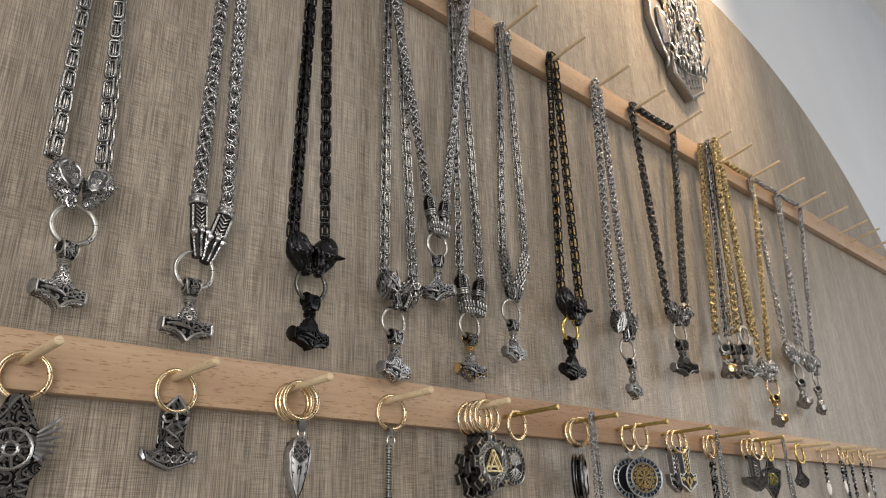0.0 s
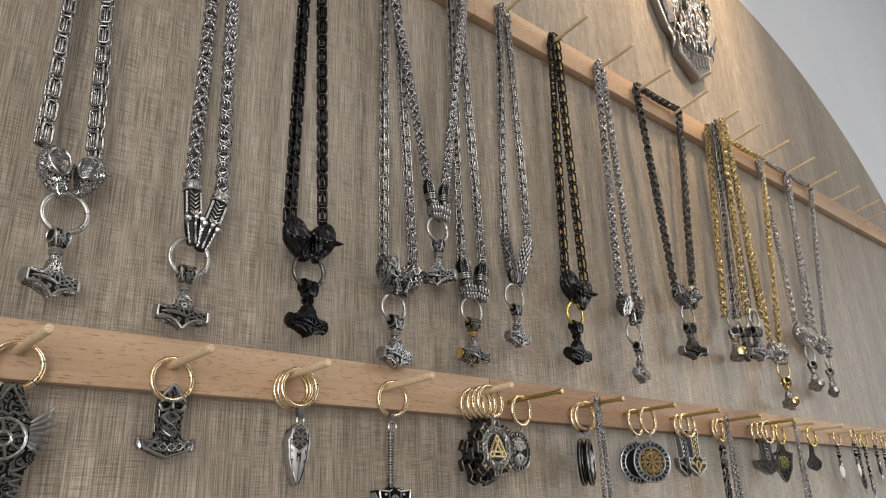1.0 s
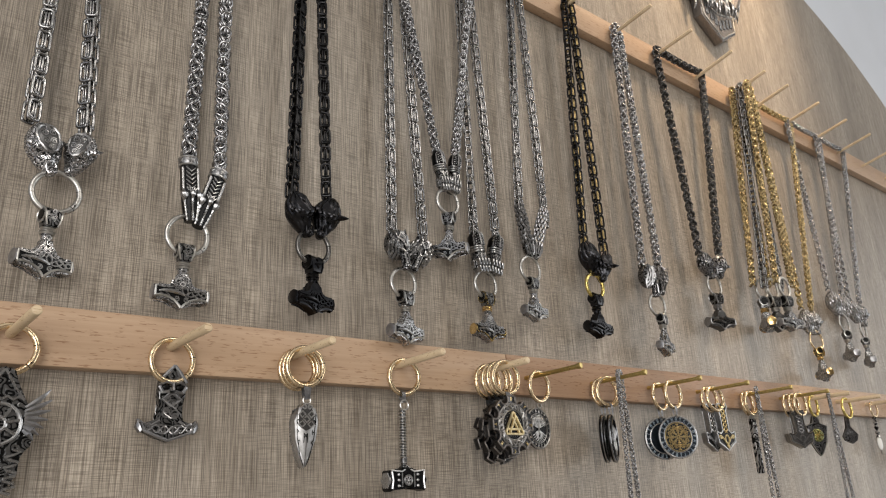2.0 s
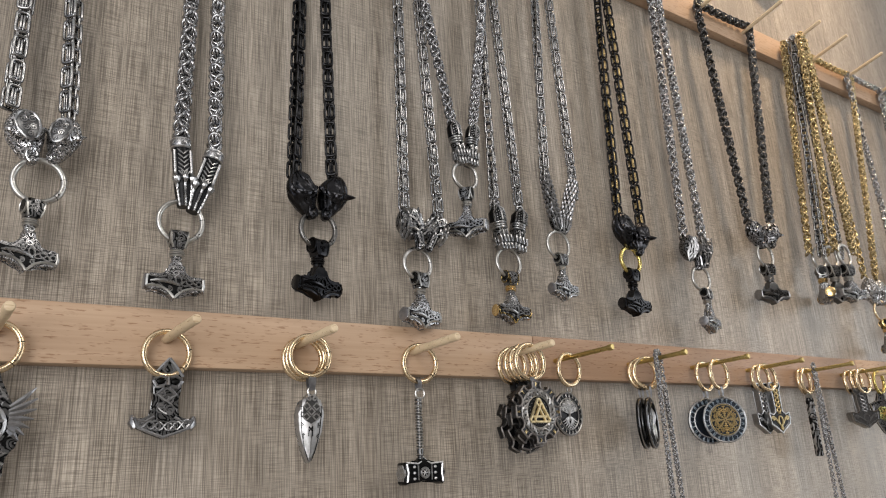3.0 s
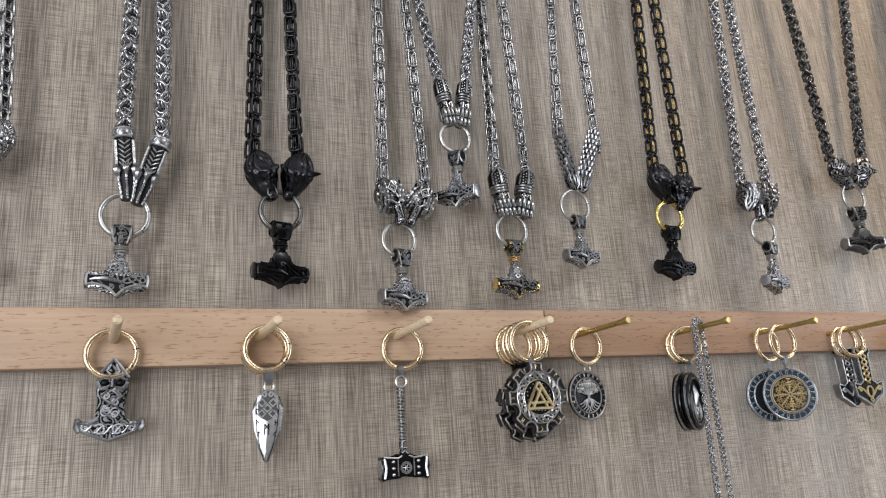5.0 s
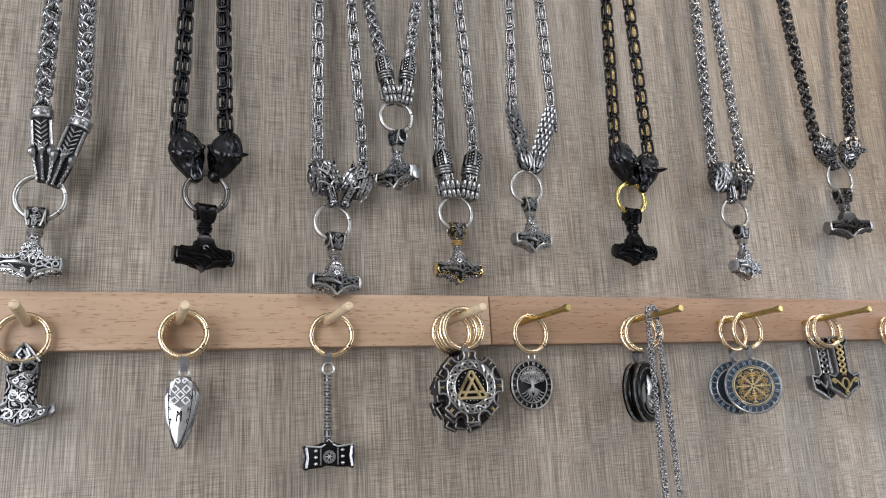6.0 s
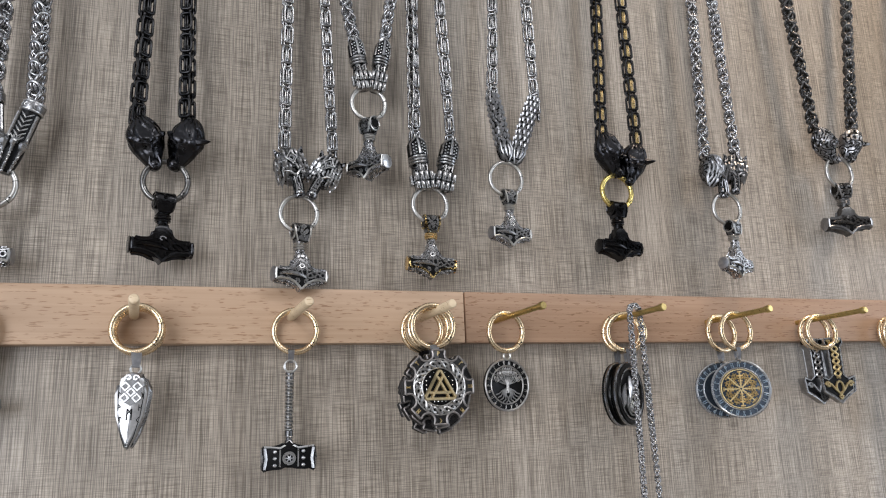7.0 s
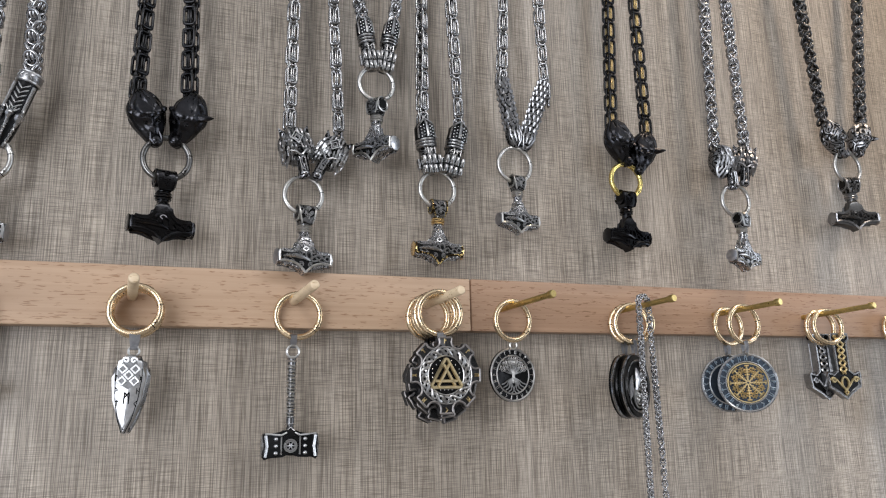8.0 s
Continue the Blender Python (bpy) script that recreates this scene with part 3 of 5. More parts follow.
def wolf_head(root, c, size, material, inward, yaw=0, tilt=0, relief=None, name="wolf_head", label="", knot=False):
    """A cast wolf head that hangs muzzle down: broad brow, layered fur tufts, ears and a thick round snout."""
    s = 1.10 * size
    m = turn(Vector(c) - Vector((0, 0, 0.05 * s)), yaw, tilt)
    bm = bmesh.new()
    blob(bm, (0, 0, 0.22 * s), (0.62 * s, 0.48 * s, 0.72 * s), None, lambda p: Vector((1 - 0.22 * max(0.0, p.z) ** 2,) * 2 + (1,)), 20, 14)
    moved(bm, m)
    h = part(name, bm, material, root, label)

    def skin(x, z, lift):
        q = 1 - (x / (0.62 * s)) ** 2 - ((z - 0.22 * s) / (0.76 * s)) ** 2
        return Vector((x, -0.46 * s * math.sqrt(max(0.0, q)) - lift * s, z))

    for e in (-1, 1):
        bm = bmesh.new()
        cone(bm, (e * 0.36 * s, -0.20 * s, 0.52 * s), (e * 0.52 * s, -0.26 * s, 0.86 * s), 0.16 * s)
        moved(bm, m)
        part("ear", bm, CARVED, h)
        for row, (z, xs, L) in enumerate(((0.84, (0.06, 0.18), 0.3), (0.66, (0.10, 0.22, 0.34, 0.44), 0.32), (0.44, (0.06, 0.19, 0.31, 0.43, 0.53), 0.34), (0.22, (0.10, 0.22, 0.34, 0.46, 0.56), 0.34), (0.02, (0.24, 0.35, 0.46, 0.56), 0.34), (-0.16, (0.26, 0.37, 0.48), 0.30))):
            for j, x in enumerate(xs):
                if knot and row in (1, 2) and j == 0:
                    continue
                wave = math.sin(5.0 * j + 3.3 * row + 1.9 * e)
                L1, x1 = L * (1.1 + 0.3 * wave), x * 1.08 + 0.03 + 0.05 * math.sin(9.1 * j + 2.3 * row)
                pts = [skin(e * x * s, z * s, -0.02), skin(e * (0.7 * x + 0.3 * x1) * s, (z - 0.35 * L1) * s, 0.03 + 0.02 * wave), skin(e * (0.3 * x + 0.7 * x1) * s, (z - 0.7 * L1) * s, 0.035), skin(e * x1 * s, (z - L1) * s, 0.02)]
                tubep("fur_tuft", pts, [0.03 * s, (0.055 + 0.015 * wave) * s, 0.048 * s, 0.008 * s], 5, relief, h, m)
        tubep("brow", [(e * 0.02 * s, -0.56 * s, -0.26 * s), (e * 0.17 * s, -0.53 * s, -0.10 * s), (e * 0.36 * s, -0.44 * s, -0.02 * s)], [0.04 * s, 0.045 * s, 0.02 * s], 5, relief, h, m)
        bm = bmesh.new()
        blob(bm, (e * 0.20 * s, -0.46 * s, -0.22 * s), (0.06 * s, 0.05 * s, 0.04 * s), None, None, 8, 6)
        moved(bm, m)
        part("eye", bm, ENAMEL, h)
        tubep("snout_edge", [(e * 0.09 * s, -0.52 * s, -0.30 * s), (e * 0.09 * s, -0.54 * s, -0.55 * s), (e * 0.10 * s, -0.53 * s, -0.82 * s)], 0.026 * s, 5, relief, h, m)
        tubep("snout_line", [(e * 0.16 * s, -0.50 * s, -0.40 * s), (e * 0.17 * s, -0.50 * s, -0.62 * s), (e * 0.16 * s, -0.46 * s, -0.84 * s)], 0.022 * s, 5, ENAMEL, h, m)
    snout = tubep("snout", [(0, -0.34 * s, -0.12 * s), (0, -0.36 * s, -0.42 * s), (0, -0.34 * s, -0.82 * s), (0, -0.33 * s, -0.88 * s), (0, -0.32 * s, -1.0 * s), (0, -0.31 * s, -1.06 * s)], [0.17 * s, 0.18 * s, 0.185 * s, 0.22 * s, 0.21 * s, 0.12 * s], 12, CARVED, h, m)
    bm = bmesh.new()
    blob(bm, (0, -0.56 * s, -0.90 * s), (0.10 * s, 0.06 * s, 0.07 * s), None, None, 10, 8)
    moved(bm, m)
    part("nose", bm, relief, snout)
    if knot:
        bm = bmesh.new()
        for q, dz in ((0.19, 0.0), (0.10, -0.02)):
            z = (0.42 + dz) * s
            tube(bm, [(q * s, -0.50 * s, z), (0, -0.46 * s, z + q * 1.25 * s), (-q * s, -0.50 * s, z), (0, -0.56 * s, z - q * 1.25 * s)], 0.027 * s, 5, True)
        moved(bm, m)
        part("diamond_knot", bm, RELIEF, h)
    return h


def beast_head(root, c, size, material, inward, yaw=0, tilt=0, name="beast_head", label="", plate_mat=None):
    """A cast animal head that hangs muzzle down: swept-back fur ridges, sunk eyes, one ear that stands out, blunt muzzle over a jaw."""
    m = turn(c, yaw, tilt)
    s = 0.95 * size

    def shape(p):
        t = (1 - p.z) / 2
        k = 1.0 - 0.46 * max(0.0, t - 0.46) / 0.54 - 0.10 * max(0.0, 0.22 - t) / 0.22
        a = math.atan2(p.x, -p.y)
        fur = abs(math.sin(6.0 * a + 3.0 * p.z + 2.2 * noise.noise(p * 1.9)))
        r = 1 + 0.07 * noise.noise(p * 2.0) + 0.04 * noise.noise(p * 4.6) - 0.20 * (1 - fur) ** 1.5 * max(0.0, 1 - 0.95 * t)
        front = max(0.0, -p.y)
        brow = 1 + 0.17 * math.exp(-((p.z + 0.05) / 0.16) ** 2) * front - 0.22 * math.exp(-((p.z + 0.30) / 0.12) ** 2) * front * min(1.0, abs(p.x) * 3) + 0.16 * math.exp(-((p.z + 0.62) / 0.25) ** 2) * front * max(0.0, 1 - 3 * abs(p.x))
        return Vector((k * r, k * brow * r, 1))

    bm = bmesh.new()
    blob(bm, (0, 0, 0), (0.60 * s, 0.54 * s, 0.98 * s), None, shape, 64, 36)
    moved(bm, m)
    h = part(name, bm, material, root, label)
    for e in (-1, 1):
        k = 1.0 if (e > 0 and inward < 0) else 0.25
        bm = bmesh.new()
        tube(bm, [(e * 0.34 * s, -0.20 * s, 0.14 * s), (e * (0.46 + 0.10 * k) * s, -0.25 * s, 0.16 * s), (e * (0.50 + 0.26 * k) * s, -0.26 * s, (0.17 + 0.06 * k) * s), (e * (0.52 + 0.36 * k) * s, -0.25 * s, (0.19 + 0.09 * k) * s)], [0.17 * s, 0.13 * s, 0.07 * s, 0.012 * s], 8)
        moved(bm, m)
        part("ear", bm, material, h)
        bm = bmesh.new()
        blob(bm, (e * 0.20 * s, -0.42 * s, -0.29 * s), (0.055 * s, 0.04 * s, 0.035 * s), None, None, 8, 6)
        moved(bm, m)
        part("eye", bm, ENAMEL, h)
        tubep("brow", [(e * 0.05 * s, -0.57 * s, -0.22 * s), (e * 0.18 * s, -0.55 * s, -0.14 * s), (e * 0.33 * s, -0.46 * s, -0.09 * s)], [0.03 * s, 0.045 * s, 0.015 * s], 6, material, h, m)
        tubep("lip", [(e * 0.13 * s, -0.40 * s, -0.58 * s), (e * 0.17 * s, -0.36 * s, -0.78 * s), (e * 0.10 * s, -0.38 * s, -0.98 * s)], [0.02 * s, 0.05 * s, 0.03 * s], 6, material, h, m)
    bm = bmesh.new()
    blob(bm, (0, -0.24 * s, -0.82 * s), (0.21 * s, 0.21 * s, 0.23 * s), None, lambda p: Vector((1 - 0.25 * max(0.0, p.z),) * 2 + (1,)), 14, 10)
    moved(bm, m)
    muzzle = part("muzzle", bm, material, h)
    bm = bmesh.new()
    blob(bm, (0, -0.42 * s, -0.95 * s), (0.10 * s, 0.06 * s, 0.06 * s), None, None, 10, 8)
    moved(bm, m)
    part("nose", bm, material, muzzle)
    bm = bmesh.new()
    blob(bm, (0, -0.06 * s, -0.88 * s), (0.17 * s, 0.18 * s, 0.14 * s), None, None, 12, 8)
    moved(bm, m)
    part("jaw", bm, material, h)
    if plate_mat:
        outline = [(0.0, 0.74), (0.22, 0.66), (0.36, 0.40), (0.32, 0.05), (0.16, -0.22), (0.0, -0.30)]
        ring = outline + [(-a, b) for a, b in reversed(outline[1:-1])]
        dep = lambda x, z: -0.60 * s * math.sqrt(max(0.0, 1 - (x / 0.72) ** 2 - (z / 1.08) ** 2)) - 0.02 * s
        bm = bmesh.new()
        rim = [bm.verts.new((x * s, dep(x, z), z * s)) for x, z in ring]
        mid = [bm.verts.new((x * 0.55 * s, dep(x * 0.55, 0.22 + (z - 0.22) * 0.55) - 0.01 * s, (0.22 + (z - 0.22) * 0.55) * s)) for x, z in ring]
        hub = bm.verts.new((0, dep(0, 0.22) - 0.015 * s, 0.22 * s))
        for i in range(len(ring)):
            j = (i + 1) % len(ring)
            bm.faces.new((rim[i], rim[j], mid[j], mid[i]))
            bm.faces.new((mid[i], mid[j], hub))
        moved(bm, m)
        brow_plate = part("brow_plate", bm, DARKCAST, h)
        tubep("plate_rim", [(x * s, dep(x, z) - 0.01 * s, z * s) for x, z in ring], 0.045 * s, 6, plate_mat, brow_plate, m, True)
        for cx, cz, R, e in ((-0.13, 0.40, 0.13, -1), (0.13, 0.40, 0.13, 1), (-0.11, 0.10, 0.12, -1), (0.11, 0.10, 0.12, 1), (0.0, -0.12, 0.09, 1), (0.0, 0.58, 0.08, -1)):
            pts = [(p.x, p.z) for p in spiral((cx, cz), R, 1.6, e, 0.0, 20, 0.7)]
            tubep("engraved_scroll", [(x * s, dep(x, z) - 0.025 * s, z * s) for x, z in pts], 0.020 * s, 5, plate_mat, brow_plate, m)
    return h


def fist(root, top, bottom, s, material, name="fist_end_cap"):
    """A cuffed fist end cap: pointed cuff with mesh panels, three bands, runes and four two-jointed fingers."""
    top, bottom = Vector(top), Vector(bottom)
    d = (bottom - top).normalized()
    u = Vector((0, -1, 0))
    w = d.cross(u).normalized()
    L = (bottom - top).length

    def spot(a, b, q):
        return top + w * a * s + u * b * s + d * L * q

    def block(pname, a, b, q0, q1, wide, deep, mt, taper=1.0):
        bm = bmesh.new()
        box(bm, (-wide / 2 * s, -deep / 2 * s, q0 * L), (wide / 2 * s, deep / 2 * s, q1 * L), 0.05 * s)
        for v in bm.verts:
            x, y, z = v.co
            v.co = top + w * (x + a * s) + u * (y + b * s) + d * z
        bmesh.ops.recalc_face_normals(bm, faces=bm.faces[:])
        return part(pname, bm, mt, cap)

    bm = bmesh.new()
    tube(bm, [spot(0, 0, -0.02), spot(0, 0, 0.05), spot(0, 0, 0.14), spot(0, 0, 0.36), spot(0, 0, 0.40)], [0.18 * s, 0.36 * s, 0.55 * s, 0.58 * s, 0.5 * s], 12)
    cap = part(name, bm, FIELD, root)
    for e in (-1, 1):
        tubep("cuff_edge", [spot(0, 0.30, -0.02), spot(e * 0.30, 0.46, 0.08), spot(e * 0.46, 0.36, 0.14), spot(e * 0.50, 0.34, 0.37)], 0.06 * s, 5, material, cap)
        for i in range(4):
            for j in range(2):
                bm = bmesh.new()
                p = spot(e * (0.18 + 0.15 * j), 0.55 - 0.07 * j, 0.14 + 0.062 * i + 0.02 * j)
                blob(bm, p, (0.05 * s,) * 3, None, None, 6, 4)
                part("mesh_stud", bm, material, cap)
    tubep("cuff_rib", [spot(0, 0.36, 0.0), spot(0, 0.56, 0.12), spot(0, 0.60, 0.37)], [0.05 * s, 0.09 * s, 0.10 * s], 6, material, cap)
    for q in (0.40, 0.46, 0.52):
        tubep("cuff_band", circle(spot(0, 0, q), 0.53 * s, tuple(d), 18), 0.075 * s, 6, material, cap, None, True)
    bm = bmesh.new()
    tube(bm, [spot(0, 0, 0.52), spot(0, 0, 0.70), spot(0, 0, 0.84), spot(0, 0, 1.02)], [0.46 * s, 0.50 * s, 0.56 * s, 0.44 * s], 14)
    part("back_of_fist", bm, PATINA, cap)
    for j in range(4):
        a = (j - 1.5) * 0.30
        k = 0.012 * (1.5 - abs(j - 1.5))
        block("finger", a, 0.42, 0.72 - k, 0.885, 0.205, 0.42, material)
        block("finger", a * 0.96, 0.36, 0.90, 1.045 + k, 0.205, 0.44, material)
    block("thumb", 0.62, 0.02, 0.74, 0.94, 0.16, 0.34, material)
    for e in (-0.26, 0.14):
        tubep("rune", [spot(e, 0.50, 0.57), spot(e, 0.52, 0.69)], 0.045 * s, 5, material, cap)
        tubep("rune", [spot(e, 0.50, 0.575), spot(e + 0.19, 0.48, 0.61), spot(e + 0.19 * (e < 0), 0.52, 0.66), spot(e + 0.2, 0.48, 0.69)], 0.04 * s, 5, material, cap)
    return cap


def claw(root, top, bottom, s, material):
    """A claw end cap: engraved cuff, braided back, two long smooth outer bones with round knuckles and short ribbed finger ends."""
    top, bottom = Vector(top), Vector(bottom)
    d = (bottom - top).normalized()
    u = Vector((0, -1, 0))
    w = d.cross(u).normalized()
    L = (bottom - top).length

    def spot(a, b, q):
        return top + w * a * s + u * b * s + d * L * q

    bm = bmesh.new()
    tube(bm, [spot(0, 0, -0.02), spot(0, 0, 0.14), spot(0, 0, 0.5), spot(0, 0, 0.78), spot(0, 0, 1.0)], [0.44 * s, 0.47 * s, 0.48 * s, 0.44 * s, 0.34 * s], 14)
    cap = part("claw_end_cap", bm, FIELD, root)
    bm = bmesh.new()
    tube(bm, [spot(0, 0, -0.03), spot(0, 0, 0.0), spot(0, 0, 0.10), spot(0, 0, 0.13)], [0.46 * s, 0.55 * s, 0.55 * s, 0.48 * s], 18)
    cuff = part("cuff", bm, STEELDARK, cap)
    for q in (0.0, 0.115):
        tubep("cuff_band", circle(spot(0, 0, q), 0.53 * s, tuple(d), 20), 0.05 * s, 6, RELIEF, cuff, None, True)
    for k in range(5):
        a = (k - 2) * 0.42
        p = spot(0.56 * math.sin(a), 0.56 * math.cos(a), 0.03)
        tubep("cuff_mark", [p, spot(0.57 * math.sin(a + 0.2), 0.57 * math.cos(a + 0.2), 0.06), spot(0.56 * math.sin(a), 0.56 * math.cos(a), 0.09)], 0.022 * s, 5, RELIEF, cuff)
    for j in range(5):
        q = 0.19 + 0.068 * j
        for e in (-1, 1):
            tubep("braid", [spot(e * 0.28, 0.40, q - 0.025), spot(e * 0.14, 0.47, q + 0.015), spot(-e * 0.02, 0.50, q + 0.055)], [0.025 * s, 0.048 * s, 0.025 * s], 5, material, cap)
    for k in range(5):
        a = (k - 2) * 0.10
        tubep("knuckle_fan", [spot(a * 0.6, 0.50, 0.56), spot(a * 1.5, 0.50, 0.50)], [0.05 * s, 0.03 * s], 5, material, cap)
    for j in (-1, 0, 1):
        bm = bmesh.new()
        pts, rad = [], []
        for i in range(41):
            q = i / 40
            z = (0.17 if j else 0.56) + (0.84 if j else 0.46) * q
            knuckle = math.exp(-((z - (0.62 if j else 0.60)) / 0.055) ** 2)
            ribs = 0.022 * math.sin(i * 2.0) if z > 0.70 else 0.0
            side = 0.43 if z < 0.62 else 0.43 - 0.42 * (z - 0.62)
            pts.append(spot(j * side, (0.30 if j else 0.46) + 0.12 * knuckle - 0.10 * max(0.0, z - 0.7), z))
            rad.append(((0.09 if z < 0.62 else 0.07) + (0.15 if j else 0.09) * knuckle + ribs) * s)
        tube(bm, pts, rad, 8)
        part("bony_finger", bm, material, cap)
    return cap


def snake(root, top, bottom, s, material):
    top, bottom = Vector(top), Vector(bottom)
    d = (bottom - top).normalized()
    u = Vector((0, -1, 0))
    w = d.cross(u).normalized()
    L = (bottom - top).length
    bm = bmesh.new()
    prof = [(0, 0.30), (0.05, 0.42), (0.35, 0.52), (0.62, 0.5), (0.74, 0.50), (0.84, 0.58), (0.93, 0.50), (0.99, 0.34), (1.015, 0.16)]
    tube(bm, [top + d * L * q for q, r in prof], [r * s for q, r in prof], 14, flat=0.85)
    b = part("snake_head", bm, PATINA, root)
    for i in range(9):
        q = 0.04 + 0.085 * i
        for j in range(9):
            a = 2 * PI * (j + 0.5 * (i % 2)) / 9
            r = (0.44 + 0.1 * min(1, q / 0.3)) * s
            e = w * math.cos(a) + u * math.sin(a) * 0.85
            c = top + d * L * q + e * (r - 0.075 * s)
            tubep("scale", [c - d * L * 0.035, c + e * 0.05 * s, c + d * L * 0.045], [0.07 * s, 0.135 * s, 0.03 * s], 6, material, b)
    for e in (-1, 1):
        tubep("head_line", [top + d * L * 0.74 + (w * e * 0.34 + u * 0.36) * s, top + d * L * 0.84 + (w * e * 0.40 + u * 0.4) * s, top + d * L * 0.95 + (w * e * 0.22 + u * 0.36) * s, top + d * L * 1.0 + (w * e * 0.05 + u * 0.2) * s], [0.05 * s, 0.08 * s, 0.07 * s, 0.04 * s], 6, material, b)
        tubep("head_plate", [top + d * L * 0.78 + (w * e * 0.12 + u * 0.46) * s, top + d * L * 0.85 + (w * e * 0.15 + u * 0.52) * s, top + d * L * 0.94 + (w * e * 0.09 + u * 0.46) * s], [0.05 * s, 0.11 * s, 0.04 * s], 6, material, b)
    return b


# ---- necklaces ----


def link_pair(L, W, d, material, inner=None):
    """The broad link and the narrow one that shows inside it."""
    return [link_mesh("chain_link", L, W, d, W * 0.35, material, L * 0.54), link_mesh("chain_link", L * 0.80, W * 0.80, d * 0.70, d * 0.38, inner or material)]


LINK = link_pair(0.0160, 0.0084, 0.0019, SILVER)
LINK_HEAVY = link_pair(0.0174, 0.0100, 0.0023, SILVER)
LINK_BLACK = link_pair(0.0156, 0.0098, 0.0021, BLACKM)
LINK_BRASSBLACK = link_pair(0.0158, 0.0090, 0.0020, BLACKM, BRASSDARK)
GROUP = "necklaces on the upper peg rail"
Y = -0.022


def necklace(label, x, y=Y):
    return thing("necklace", (x, y, UZ), label, "necklace", GROUP)


def at(x, z, y=Y):
    return Vector((x, y, z))


# silver box chain with engraved wolf heads
n = necklace("heavy silver box chain necklace with wolf heads and a hammer", 0.115)
box_chain(n, drape(at(0.104, 1.713), at(0.138, 1.716), (0.115,), Y), LINK_HEAVY, 0.0186, 0.5)
beast_head(n, at(0.1150, 1.6865), 0.0212, SWIRL, 1, 8, -14, plate_mat=RELIEFDIM)
beast_head(n, at(0.1370, 1.6880), 0.0190, SWIRL, -1, -25, 14, plate_mat=RELIEFDIM)
ring_part(n, at(0.1255, 1.657), 0.0168, 0.00204, STEEL, "round steel spring ring")
hammer(n, at(0.124, 1.641), 0.037, 0.047, SWIRL, 17, 2, relief=RELIEFDIM)

# silver woven chain with bony claws
n = necklace("silver woven chain necklace with dragon claws and a hammer", 0.225)
woven_chain(n, drape(at(0.213, 1.704), at(0.2385, 1.699), (0.225,), Y), 0.0043, 0.00118, 0.0037, WOVEN)
claw(n, at(0.213, 1.705), at(0.2180, 1.654), 0.0134, RELIEFDIM)
claw(n, at(0.2385, 1.700), at(0.2240, 1.651), 0.0134, RELIEFDIM)
ring_part(n, at(0.2165, 1.6425), 0.0172, 0.00192, STEEL, "round steel spring ring")
hammer(n, at(0.2155, 1.632), 0.039, 0.048, SWIRL, -2, 2, relief=RELIEFDIM)

# black necklace
n = necklace("black box chain necklace with beast heads and black hammer", 0.316)
box_chain(n, drape(at(0.302, 1.700), at(0.335, 1.703), (0.318,), Y), LINK_BLACK, 0.0170, 0.45)
beast_head(n, at(0.3095, 1.6795), 0.0222, BLACKSATIN, 1, 10, -18)
beast_head(n, at(0.3345, 1.6805), 0.0222, BLACKSATIN, -1, -16, 18)
ring_part(n, at(0.3228, 1.652), 0.0168, 0.00204, GUNMETAL, "gunmetal spring ring")
hammer(n, at(0.3225, 1.640), 0.041, 0.047, BLACKCAST, 16, 1)

# silver box chain with diamond-knot wolf heads
n = necklace("silver box chain necklace with knotted wolf heads and hammer", 0.415)
box_chain(n, drape(at(0.404, 1.690), at(0.440, 1.686), (0.415,), Y), LINK, 0.0172)
wolf_head(n, at(0.4095, 1.6665), 0.0187, PATINA, 1, 4, -14, knot=True, relief=RELIEFDIM)
wolf_head(n, at(0.4330, 1.6645), 0.0181, PATINA, -1, -8, 28, knot=True, relief=RELIEFDIM)
ring_part(n, at(0.4150, 1.634), 0.0150, 0.00168, STEEL, "round steel spring ring")
hammer(n, at(0.4165, 1.623), 0.039, 0.047, SWIRL, 12, 1, relief=RELIEFDIM)

# woven chain over two pegs with fists
n = necklace("silver woven chain necklace with fists and turned hammer", 0.46, -0.033)
woven_chain(n, drape(at(0.4555, 1.776, -0.030), at(0.4800, 1.778, -0.030), (0.404, 0.520), -0.032), 0.0036, 0.00098, 0.0032, WOVEN)
fist(n, at(0.4555, 1.776, -0.030), at(0.4630, 1.735, -0.030), 0.0116, RELIEFDIM)
fist(n, at(0.4800, 1.778, -0.030), at(0.4725, 1.735, -0.030), 0.0116, RELIEFDIM)
ring_part(n, at(0.4665, 1.723, -0.030), 0.0148, 0.00168, STEEL, "round steel spring ring")
hammer(n, at(0.4670, 1.708, -0.030), 0.037, 0.047, SWIRL, -56, 2, relief=RELIEFDIM, face=RELIEF)

# box chain with fists and a gilded hammer
n = necklace("silver box chain necklace with fists and gilded hammer", 0.512)
box_chain(n, drape(at(0.5055, 1.700), at(0.5360, 1.701), (0.514,), Y), LINK, 0.0172)
fist(n, at(0.5055, 1.701), at(0.5115, 1.660), 0.0138, RELIEFDIM)
fist(n, at(0.5360, 1.702), at(0.5270, 1.660), 0.0138, RELIEFDIM)
ring_part(n, at(0.5165, 1.647), 0.0156, 0.00168, STEEL, "round steel spring ring")
hammer(n, at(0.5170, 1.635), 0.038, 0.048, SWIRL, 0, 2, collar=GOLD, edge=ANTIQUE_GOLD, face=GOLD, relief=RELIEFDIM)

